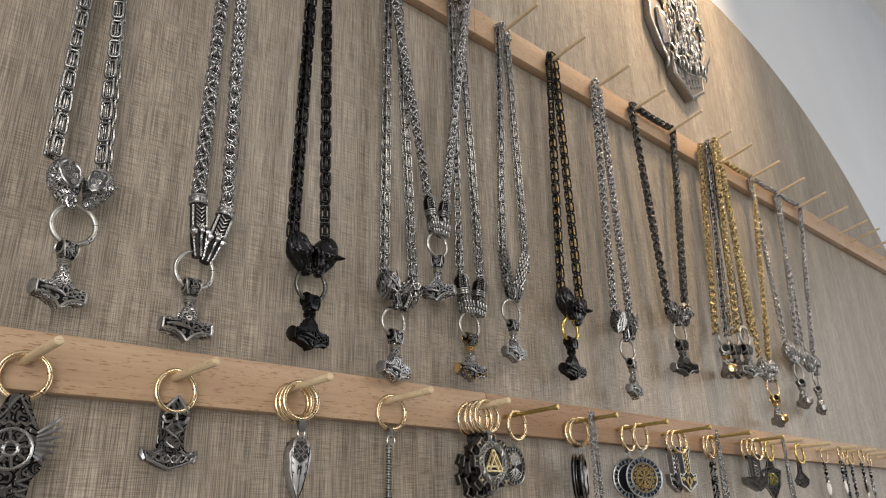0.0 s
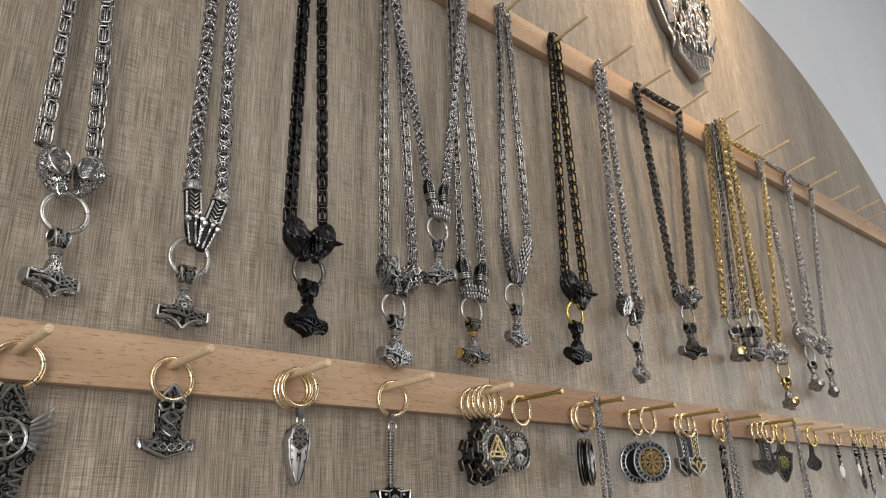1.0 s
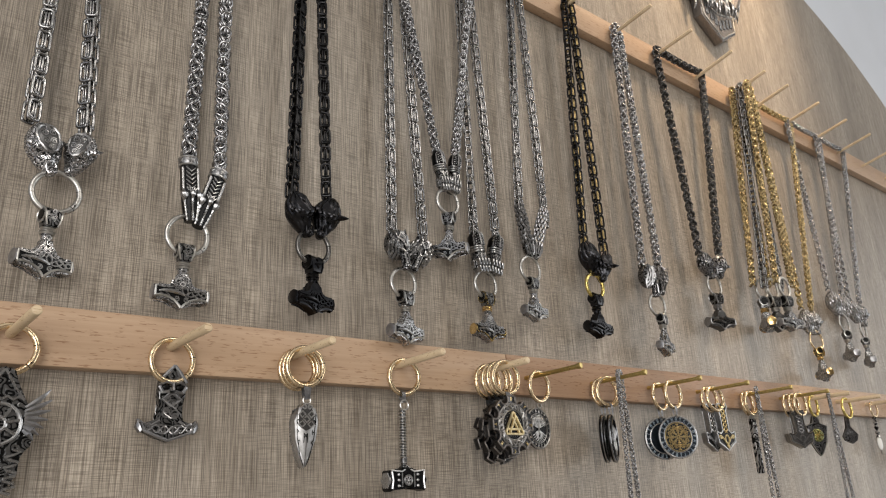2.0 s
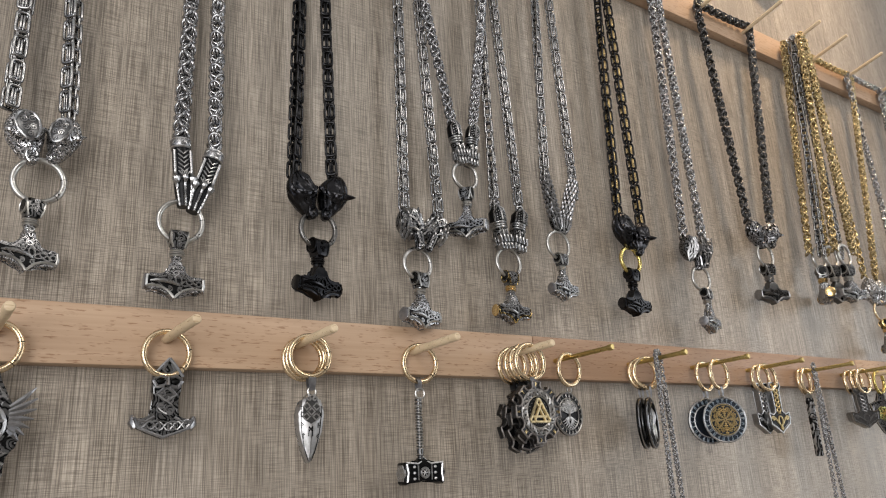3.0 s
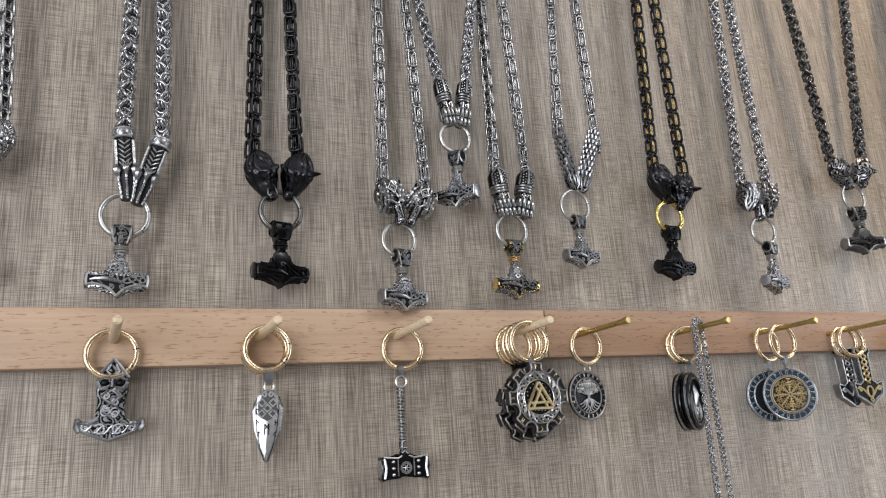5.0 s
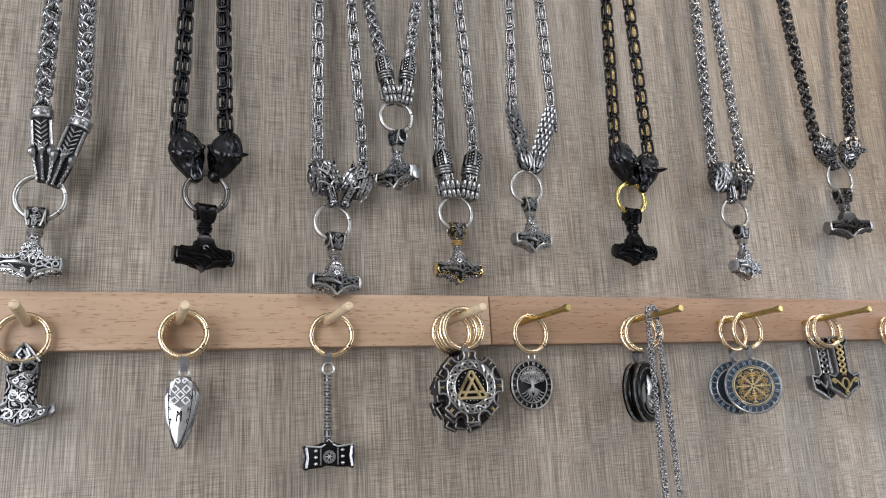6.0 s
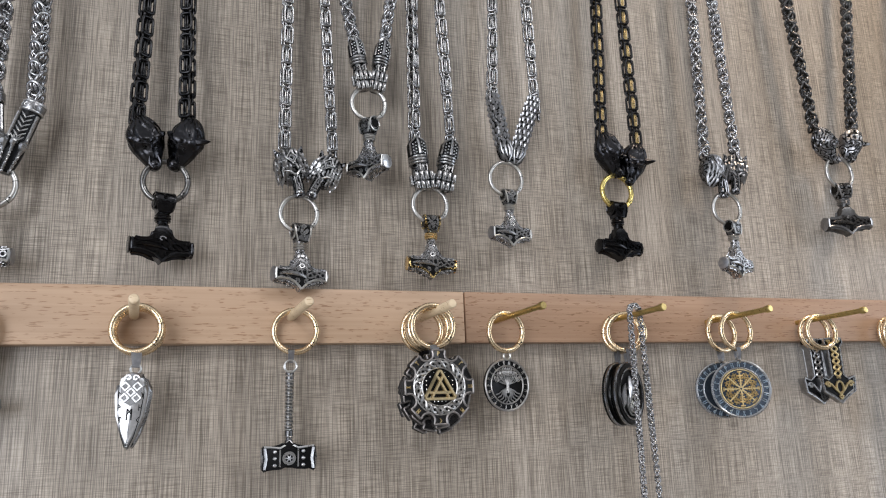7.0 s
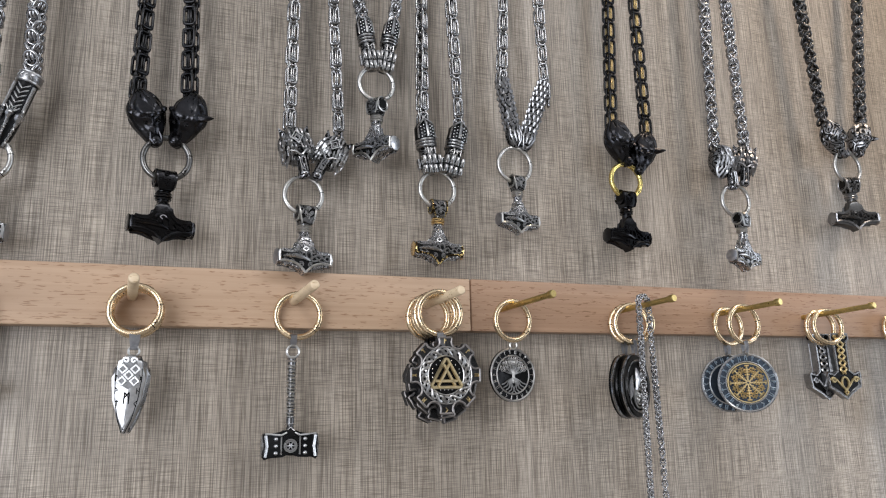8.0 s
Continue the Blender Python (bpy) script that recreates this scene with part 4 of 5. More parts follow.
# box chain with snake heads
n = necklace("silver box chain necklace with scaly snakes and hammer", 0.604)
box_chain(n, drape(at(0.5745, 1.745), at(0.6140, 1.747), (0.600,), Y), LINK, 0.0172)
snake(n, at(0.5745, 1.747), at(0.5850, 1.688), 0.0122, STEELDARK)
snake(n, at(0.6140, 1.749), at(0.5910, 1.686), 0.0122, STEELDARK)
ring_part(n, at(0.5830, 1.673), 0.0158, 0.00156, STEEL, "round steel spring ring")
hammer(n, at(0.5845, 1.661), 0.035, 0.046, SWIRL, 6, 1, relief=RELIEFDIM)

# black and brass box chain
n = necklace("black and brass box chain necklace with black beast heads", 0.704)
box_chain(n, drape(at(0.6770, 1.722), at(0.7120, 1.720), (0.702,), Y), LINK_BRASSBLACK, 0.0170, 0.1)
beast_head(n, at(0.6830, 1.7025), 0.0228, BLACKSATIN, 1, 12, -14)
beast_head(n, at(0.7060, 1.6955), 0.0222, BLACKSATIN, -1, -20, 16)
ring_part(n, at(0.6875, 1.669), 0.0166, 0.00216, YELLOWGOLD, "bright yellow gold spring ring")
hammer(n, at(0.6860, 1.656), 0.041, 0.049, BLACKCAST, 4, 2)

# light silver chain, hammer turned side on
n = necklace("bright silver chain necklace with wolf heads, hammer side-on", 0.808)
woven_chain(n, drape(at(0.7850, 1.711), at(0.8200, 1.715), (0.805,), Y), 0.0040, 0.0010, 0.0036, WOVEN)
wolf_head(n, at(0.7910, 1.6925), 0.0199, PATINA, 1, 25, -6, relief=STEELDARK)
wolf_head(n, at(0.8145, 1.6955), 0.0187, PATINA, -1, -20, 8, relief=STEELDARK)
ring_part(n, at(0.7990, 1.659, -0.026), 0.0160, 0.00168, STEEL, "round steel spring ring", normal=(0.05, 1, 0))
hammer(n, at(0.8010, 1.644, -0.028), 0.036, 0.050, SWIRL, 14, 2, relief=RELIEFDIM)

# dark woven chain over two pegs
n = necklace("dark oxidised woven chain necklace with wolf heads and hammer", 0.96)
woven_chain(n, drape(at(0.9220, 1.752), at(0.9730, 1.758), (0.905, 1.015), Y), 0.0042, 0.00115, 0.0036, DARKSTEEL)
beast_head(n, at(0.9330, 1.7335), 0.0215, OXIDISED, 1, 10, -22)
beast_head(n, at(0.9670, 1.7365), 0.0210, OXIDISED, -1, -14, 18)
ring_part(n, at(0.9460, 1.706), 0.0180, 0.00180, STEEL, "round steel spring ring")
hammer(n, at(0.9450, 1.691), 0.0445, 0.050, DARKCAST, -15, 0, relief=DARKSTEEL, edge=STEELDARK, face=STEELDARK)

# three necklaces bunched on one peg
for y, dx, mt, kind, hm, yaw in (
    (-0.024, 0.014, GOLD, "gold woven chain necklace bunched with silver ones", SWIRL, 42),
    (-0.037, 0.022, SILVER, "silver box chain necklace bunched with gold ones", DARKCAST, -24),
    (-0.050, 0.032, GOLD, "gold chain necklace bunched on a shared peg", SWIRL, -12),
):
    n = necklace(kind, 1.115, y)
    path = drape(at(1.036 + dx, 1.722, y), at(1.082 + dx * 1.1, 1.728, y), (1.113,), y)
    if mt == SILVER:
        box_chain(n, path, LINK_HEAVY, 0.0186)
    else:
        woven_chain(n, path, 0.0038, 0.0010, 0.0035, WOVENGOLD)
    ring_part(n, at(1.058 + dx, 1.716, y), 0.017, 0.00192, STEEL, clasp=False)
    gilt = GOLD if yaw > 0 else None
    hammer(n, at(1.056 + dx, 1.702 - 0.10 * dx, y), 0.046, 0.050, hm, yaw, 2, face=gilt, collar=gilt, relief=RELIEFDIM)

n = necklace("gold woven chain necklace with lion heads and gold hammer", 1.247)
woven_chain(n, drape(at(1.1930, 1.705), at(1.2280, 1.707), (1.191, 1.303), Y), 0.0036, 0.0010, 0.0035, WOVENGOLD)
beast_head(n, at(1.2010, 1.6815), 0.0227, SWIRL, 1, 15, -6)
beast_head(n, at(1.2260, 1.6825), 0.0215, SWIRL, -1, -10, 8)
ring_part(n, at(1.2120, 1.652, -0.026), 0.0175, 0.00156, GOLDRING, "thin gold spring ring", normal=(0.15, 1, 0))
hammer(n, at(1.2070, 1.636, -0.028), 0.038, 0.050, SWIRL, 50, 3, collar=GOLD, edge=GOLD, bailm=ANTIQUE_GOLD, relief=RELIEFDIM)

n = necklace("silver chain necklace with beast heads and silver hammer", 1.36)
woven_chain(n, drape(at(1.3080, 1.752), at(1.3580, 1.748), (1.303, 1.415), Y), 0.0036, 0.0009, 0.0034, WOVEN)
beast_head(n, at(1.3170, 1.7265), 0.0239, SWIRL, 1, 15, -12)
beast_head(n, at(1.3530, 1.7265), 0.0227, SWIRL, -1, -10, 14)
ring_part(n, at(1.3300, 1.692, -0.026), 0.0175, 0.00168, STEEL, normal=(0.05, 1, 0))
hammer(n, at(1.3230, 1.675, -0.028), 0.040, 0.050, SWIRL, 48, 2, relief=RELIEFDIM)

n = necklace("thin silver chain necklace with snake ends and silver hammer", 1.467)
woven_chain(n, drape(at(1.3820, 1.745), at(1.4250, 1.742), (1.415, 1.519), Y), 0.0036, 0.0009, 0.0034, WOVEN)
beast_head(n, at(1.3880, 1.7205), 0.0227, SWIRL, 1, 15, -8)
beast_head(n, at(1.4180, 1.7165), 0.0227, SWIRL, -1, -10, 10)
ring_part(n, at(1.4020, 1.688, -0.026), 0.0165, 0.00168, STEEL, normal=(-0.1, 1, 0))
hammer(n, at(1.3930, 1.670, -0.028), 0.036, 0.050, SWIRL, 38, 2, relief=RELIEFDIM)

# ---- key rings on the lower rail ----
KGROUP = "key rings on the lower peg rail"
TAU = 2 * PI


def key_ring(label, x, ys, material=None, R=0.0172, r=0.00205, normal=(0, 1, 0), peg_r=0.004, ringlabel="pale gold spring ring"):
    """A thing with its gold rings hung on a peg; returns it and the place below the rings."""
    zc = PZ + peg_r - (R - 2 * r)
    ob = thing("key_ring", (x, ys[0], PZ), label, "key ring", KGROUP)
    rng = random.Random(int(x * 1000))
    for i, y in enumerate(ys):
        nn = Vector(normal) + Vector((rng.uniform(-0.12, 0.12), 0, rng.uniform(-0.05, 0.05)))
        ring_part(ob, (x + rng.uniform(-0.0012, 0.0012), y, zc), R, r, material or GOLDRING, ringlabel, tuple(nn), clasp=2 if i % 2 else 1)
    return ob, zc - R + r


def bail_loop(ob, x, y, z, drop=0.008, w=0.0035, material=None):
    """A folded metal loop that joins a ring to what hangs from it."""
    bm = bmesh.new()
    pts = [(0, -0.0022, -drop), (0, -0.0026, -drop * 0.4), (0, -0.0020, 0.0012), (0, 0.0, 0.0024), (0, 0.0020, 0.0012), (0, 0.0022, -drop * 0.5), (0, 0.0014, -drop)]
    vs = []
    for p in pts:
        k = 0.6 + 0.4 * min(1.0, (p[2] + drop) / drop)
        vs.append([bm.verts.new((e * w / 2 * k, p[1], p[2])) for e in (-1, 1)])
    for a, b in zip(vs, vs[1:]):
        bm.faces.new((a[0], a[1], b[1], b[0]))
    bmesh.ops.solidify(bm, geom=bm.faces[:], thickness=0.0007)
    moved(bm, Matrix.Translation((x, y, z)))
    return part("bail", bm, material or SATIN, ob)


def lathe(bm, prof, seg=36):
    """Turns a profile of (radius, depth) round the y axis."""
    rings = []
    for r, y in prof:
        rings.append([bm.verts.new((r * math.cos(TAU * k / seg), y, r * math.sin(TAU * k / seg))) for k in range(seg)] if r > 1e-6 else [bm.verts.new((0, y, 0))])
    for a, b in zip(rings, rings[1:]):
        for k in range(seg):
            q = (k + 1) % seg
            if len(a) == 1:
                bm.faces.new((a[0], b[q], b[k]))
            elif len(b) == 1:
                bm.faces.new((a[k], a[q], b[0]))
            else:
                bm.faces.new((a[k], a[q], b[q], b[k]))


def medal(ob, c, R, th, rim, field, m):
    """A round medal with raised rims and a sunk field; returns its body."""
    bm = bmesh.new()
    h = th / 2
    lathe(bm, [(0, -h * 0.4), (R * 0.70, -h * 0.4), (R * 0.74, -h * 0.55), (R * 0.94, -h * 0.55), (R, -h * 0.5), (R, h * 0.8), (R * 0.94, h), (0, h)])
    moved(bm, m)
    body = part("medal", bm, field, ob)
    for q, w in ((0.965, 0.045), (0.715, 0.03)):
        tubep("rim", circle((0, -h * 0.62, 0), R * q, (0, 1, 0), 40), R * w, 6, rim, body, m, True)
    return body


RUNES = (
    ((0, -1, 0, 1), (0, 1, 0.6, 0.4)), ((-0.4, -1, -0.4, 1), (-0.4, 1, 0.4, 0.2), (0.4, 0.2, -0.4, -0.2)), ((0, -1, 0, 1), (-0.5, 0.4, 0, 1), (0.5, 0.4, 0, 1)),
    ((-0.4, -1, 0.4, 1), (0.4, -1, -0.4, 1)), ((-0.4, -1, -0.4, 1), (0.4, -1, 0.4, 1), (-0.4, 0.3, 0.4, -0.3)), ((0.4, 0.9, -0.4, 0), (-0.4, 0, 0.4, -0.9)),
    ((-0.4, -1, -0.4, 1), (0.4, -1, 0.4, 1), (-0.4, 1, 0.4, 0), (0.4, 1, -0.4, 0)), ((-0.4, -1, -0.4, 0.6), (-0.4, 0.6, 0.4, 1), (0.4, 1, 0.4, -1)),
)


def rune(ob, i, c, size, angle, y, material, m, w=0.15):
    """Short straight marks cast in relief."""
    ca, sa = math.cos(angle), math.sin(angle)
    bm = bmesh.new()
    for x0, z0, x1, z1 in RUNES[i % len(RUNES)]:
        p = [(c[0] + size * (x * ca - z * sa), y, c[1] + size * (x * sa + z * ca)) for x, z in ((x0, z0), (x1, z1))]
        tube(bm, p, size * w, 4)
    moved(bm, m)
    part("rune", bm, material, ob)


def winged_pendant(x, y):
    ob, z = key_ring("gold ring with dark winged compass pendant", x, (y,), R=0.0172)
    m = turn((x, y, z))
    bm = bmesh.new()
    half = [(0.0, 0.004), (0.006, 0.002), (0.010, -0.012), (0.016, -0.020), (0.021, -0.032), (0.019, -0.044), (0.013, -0.050), (0.014, -0.060), (0.009, -0.068), (0.004, -0.076)]
    plate(bm, half + [(0, -0.079)] + [(-a, b) for a, b in reversed(half[1:])], -0.0035, 0.0035, 0.0012)
    moved(bm, m)
    body = part("shield_body", bm, PATINA, ob)
    for R in (0.0122, 0.0042):
        tubep("compass_rim", circle((0, -0.0042, -0.031), R, (0, 1, 0), 30), 0.0011, 6, RELIEFDIM, body, m, True)
    for k in range(8):
        a = TAU * k / 8 + 0.2
        tubep("compass_spoke", [(0.004 * math.cos(a), -0.0042, -0.031 + 0.004 * math.sin(a)), (0.0115 * math.cos(a), -0.0042, -0.031 + 0.0115 * math.sin(a))], 0.0013, 5, RELIEFDIM, body, m)
    for e in (-1, 1):
        for k in range(7):
            a = 0.75 - 0.26 * k
            L = 0.017 - 0.0014 * k
            b = (e * 0.014, -0.0035, -0.021 - 0.0022 * k)
            tubep("feather", [b, (b[0] + e * L * 0.5 * math.cos(a), -0.005, b[2] + L * 0.4 * math.sin(a)), (b[0] + e * L * math.cos(a), -0.0035, b[2] + L * math.sin(a))], [0.0013, 0.0019, 0.0005], 6, STEELDARK, body, m)
        tubep("knot_line", [(e * (0.010 + 0.004 * math.sin(q * 3)), -0.0042, -0.046 - 0.0030 * q) for q in [0.5 * i for i in range(18)]], 0.0013, 5, RELIEFDIM, body, m)
        tubep("hood_line", [(0, -0.0042, 0.002), (e * 0.006, -0.0045, -0.008), (e * 0.0125, -0.0042, -0.017)], 0.0011, 5, RELIEFDIM, body, m)
        tubep("zigzag", [(e * 0.0125 * q, -0.0042, -0.0165 + 0.002 * (i % 2)) for i, q in enumerate((0, 0.25, 0.5, 0.75, 1))], 0.0013, 5, RELIEFDIM, body, m)
    return ob


def bearded_pendant(x, y):
    ob, z = key_ring("gold ring with silver bearded face hammer pendant", x, (y,), R=0.0172)
    m = turn((x + 0.0010, y + 0.004, z + 0.0045), -4, 2) @ Matrix.Scale(0.96, 4)
    bm = bmesh.new()
    half = [(0.0, 0.008), (0.0045, 0.004), (0.0095, -0.004), (0.0098, -0.014), (0.0082, -0.020), (0.0066, -0.026), (0.0080, -0.033), (0.0125, -0.0350), (0.0190, -0.0335), (0.0200, -0.0345), (0.0170, -0.0405), (0.0095, -0.0435)]
    plate(bm, half + [(0, -0.047)] + [(-a, b) for a, b in reversed(half[1:])], -0.0048, 0.0048, 0.0018)
    moved(bm, m)
    body = part("hammer_body", bm, PATINA, ob)
    y0 = -0.0052
    for e in (-1, 1):
        tubep("helm_band", [(0, y0, 0.0075), (e * 0.0045, y0, 0.0022), (e * 0.0098, y0 + 0.001, -0.0048)], 0.00120, 6, STEELDARK, body, m)
        tubep("brow", [(e * 0.0012, y0 - 0.0014, -0.0060), (e * 0.0050, y0 - 0.0012, -0.0048), (e * 0.0095, y0, -0.0070)], [0.0009, 0.0012, 0.0007], 6, STEELDARK, body, m)
        bm = bmesh.new()
        blob(bm, (e * 0.0048, y0 + 0.0006, -0.0085), (0.0032, 0.0014, 0.0022), None, None, 12, 8)
        moved(bm, m)
        part("eye_socket", bm, ENAMEL, body)
        tubep("cheek", [(e * 0.0095, y0, -0.0080), (e * 0.0070, y0 - 0.0006, -0.0125), (e * 0.0022, y0 - 0.0010, -0.0118)], 0.00132, 6, STEELDARK, body, m)
        tubep("beard_strand", [(e * 0.0020, y0 - 0.0008, -0.0130), (e * 0.0066, y0 - 0.0004, -0.0175), (e * 0.0008, y0, -0.0222), (-e * 0.0040, y0, -0.0195)], 0.00101, 6, STEELDARK, body, m)
        tubep("knot_loop", circle((e * 0.0030, y0, -0.0275), 0.0026, (0, 1, 0), 14), 0.00081, 5, STEELDARK, body, m, True)
        tubep("head_scroll", spiral((e * 0.0055, -0.0392), 0.0040, 1.3, e, y0, phase=0.6), 0.00101, 5, STEELDARK, body, m)
        tubep("head_rim", [(e * 0.0065, y0, -0.0325), (e * 0.0120, y0, -0.0360), (e * 0.0185, y0, -0.0345), (e * 0.0165, y0, -0.0398), (e * 0.0095, y0, -0.0428), (0, y0, -0.0462)], 0.00111, 6, STEELDARK, body, m)
    for k in range(5):
        zz = -0.0135 - 0.0038 * k
        tubep("beard_curl", spiral((0.0030 * (-1) ** k, zz), 0.0024, 1.4, (-1) ** k, y0 - 0.0002, 16, k), 0.00084, 5, STEELDARK, body, m)
    for e in (-1, 1):
        tubep("end_scroll", spiral((e * 0.0142, -0.0375), 0.0026, 1.4, -e, y0, 16, 1.0), 0.00081, 5, STEELDARK, body, m)
        tubep("helm_line", [(e * 0.0015, y0 - 0.0002, 0.0040), (e * 0.0040, y0 - 0.0002, -0.0005), (e * 0.0015, y0 - 0.0002, -0.0030)], 0.00098, 5, STEELDARK, body, m)
    for ph in (0, PI):
        tubep("head_weave", [(0.0165 * q, y0 - 0.0002 * math.cos(9 * q + ph), -0.0392 + 0.0026 * math.sin(9 * q + ph) + 0.003 * q * q) for q in [i / 20 - 1 for i in range(41)]], 0.0008, 5, STEELDARK, body, m)
        tubep("neck_braid", [(0.0048 * math.sin(6.5 * q + ph), y0 - 0.0003 * math.cos(6.5 * q + ph), -0.0135 - 0.0175 * q) for q in [i / 20 for i in range(21)]], 0.0009, 5, STEELDARK, body, m)
    for e in (-1, 1):
        tubep("arm_end", [(e * 0.0165, 0, -0.0385), (e * 0.0195, 0, -0.0355), (e * 0.0205, 0, -0.0315)], [0.0042, 0.0036, 0.0012], 8, STEELDARK, body, m)
    tubep("nose", [(0, y0 - 0.001, -0.0055), (0, y0 - 0.0022, -0.0115)], [0.0010, 0.0017], 7, STEELDARK, body, m)
    return ob


def spear_pendant(x, y):
    ob, z = key_ring("pale gold rings with silver rune spearhead pendant", x, (y, y + 0.008, y + 0.014), R=0.0170)
    bail_loop(ob, x, y, z, 0.010, 0.0068)
    tubep("jump_ring", circle((x, y - 0.001, z - 0.0110), 0.0031, (0, 1, 0), 18), 0.0007, 6, STEEL, ob, None, True)
    for i, (dx, dy, yaw) in enumerate(((0, 0, -6), (0.002, 0.008, 4))):
        m = turn((x - 0.0008 + dx, y + dy, z - 0.013), yaw, 2)
        half = [(0.0, 0.0), (0.0032, -0.0005), (0.0048, -0.0055), (0.0092, -0.0085), (0.0095, -0.0140), (0.0080, -0.0270), (0.0048, -0.0390), (0.0012, -0.0465)]
        bm = bmesh.new()
        plate(bm, half + [(0, -0.0475)] + [(-a, b) for a, b in reversed(half[1:])], -0.0042, 0.0030, 0.0022)
        moved(bm, m)
        body = part("spearhead", bm, BLADE if i == 0 else RELIEFDIM, ob)
        if i:
            continue
        y0 = -0.0044
        for e in (-1, 1):
            tubep("dark_edge", [(e * a * 0.80, y0 + 0.0002, b) for a, b in half[3:]], 0.00028, 5, ENAMEL, body, m)
        bm = bmesh.new()
        plate(bm, [(0.0, -0.001), (0.0034, -0.003), (0.0062, -0.0100), (0.0058, -0.0175), (0, -0.021), (-0.0058, -0.0175), (-0.0062, -0.0100), (-0.0034, -0.003)], y0 - 0.0002, y0 + 0.0010, 0.0)
        moved(bm, m)
        part("dark_field", bm, DARKCAST, body)
        for q in range(3):
            for w in range(3):
                if (q + w) % 2 == 0:
                    cx, cz = (q - 1) * 0.0036, -0.0125 + (w - 1) * 0.0036
                    tubep("knot_diamond", [(cx + 0.0025, y0 - 0.0004, cz), (cx, y0 - 0.0004, cz + 0.0025), (cx - 0.0025, y0 - 0.0004, cz), (cx, y0 - 0.0004, cz - 0.0025)], 0.0008, 5, RELIEF, body, m, True)
        for e in (-1, 1):
            tubep("crown_curl", spiral((e * 0.0022, -0.0038), 0.0020, 1.1, e, y0 - 0.0003), 0.0008, 5, RELIEF, body, m)
            for k in range(3):
                rune(body, k + 3 * (e > 0), (e * (0.0070 - 0.0009 * k), -0.0145 - 0.0075 * k), 0.0019, 0.0, y0 + 0.0001, ENAMEL, m, 0.13)
        rune(body, 6, (0, -0.0262), 0.0034, 0.0, y0 - 0.0001, ENAMEL, m, 0.10)
    return ob


def war_hammer_pendant(x, y):
    ob, z = key_ring("pale gold ring with long-handled silver war hammer", x, (y,), R=0.0170)
    bail_loop(ob, x - 0.003, y - 0.001, z, 0.0075, 0.0045)
    m = turn((x - 0.0035, y - 0.001, z), -2, 0.5)
    tubep("jump_ring", circle((0, -0.003, -0.0100), 0.0041, (0, 1, 0), 18), 0.0008, 6, STEEL, ob, m, True)
    pts, rad = [], []
    for i in range(61):
        q = i / 60
        pts.append((0, 0, -0.0135 - 0.048 * q))
        band = q < 0.12 or 0.82 < q < 0.92
        rad.append(0.0028 if band else 0.0022 + (0.0006 if (i // 2) % 2 else -0.0001))
    grip = tubep("handle", pts, rad, 10, DARKCAST, ob, m)
    for k in range(15):
        tubep("grip_wrap", circle((0, 0, -0.0205 - 0.0023 * k), 0.0025, (0.16, 0, 1), 12), 0.00080, 5, STEEL, grip, m, True)
    for q in (0.0, 0.06, 0.12, 0.82, 0.92):
        tubep("handle_band", circle((0, 0, -0.0135 - 0.048 * q), 0.0029, (0, 0, 1), 14), 0.0006, 5, RELIEF, grip, m, True)
    bm = bmesh.new()
    half = [(0.0, 0.0), (0.0026, -0.0035), (0.0055, -0.0052), (0.0115, -0.0046), (0.0170, -0.0040), (0.0178, -0.0052), (0.0178, -0.0205), (0.0165, -0.0222), (0.0110, -0.0190), (0.0050, -0.0186)]
    half = [(a, b * 0.92 - 0.0595) for a, b in half]
    plate(bm, half + [(0, -0.0775)] + [(-a, b) for a, b in reversed(half[1:])], -0.0065, 0.0065, 0.0016)
    moved(bm, m)
    head = part("hammer_head", bm, FIELD, ob)
    y0 = -0.0069
    zc = -0.0712
    for R in (0.0040, 0.0030):
        tubep("boss_ring", circle((0, y0, zc), R, (0, 1, 0), 24), 0.0005, 5, RELIEF, head, m, True)
    for k in range(6):
        a = TAU * k / 6
        tubep("boss_spoke", [(0, y0, zc), (0.0027 * math.cos(a), y0, zc + 0.0027 * math.sin(a))], 0.0004, 4, RELIEF, head, m)
    for e in (-1, 1):
        for k in (-1, 0, 1):
            bm = bmesh.new()
            blob(bm, (e * 0.0094, y0 + 0.0003, zc + k * 0.0044), (0.0014, 0.0012, 0.0012), None, None, 10, 8)
            moved(bm, m)
            part("rivet", bm, RELIEF, head)
        tubep("end_rim", [(e * 0.0160, y0, zc + 0.0068), (e * 0.0150, y0 - 0.0002, zc), (e * 0.0160, y0, zc - 0.0068)], 0.0010, 6, RELIEFDIM, head, m)
        tubep("inner_rim", [(e * 0.0060, y0, zc + 0.0058), (e * 0.0060, y0, zc - 0.0054)], 0.0006, 5, RELIEF, head, m)
        tubep("end_cap", [(e * 0.0172, 0, zc), (e * 0.0184, 0, zc)], [0.0076, 0.0068], 6, RELIEFDIM, head, m)
        tubep("ridge", [(0, y0 + 0.0022, -0.0597), (e * 0.0028, y0 + 0.001, -0.0628), (e * 0.0060, y0, -0.0644), (e * 0.0165, y0, -0.0634)], 0.0008, 5, RELIEF, head, m)
    return ob


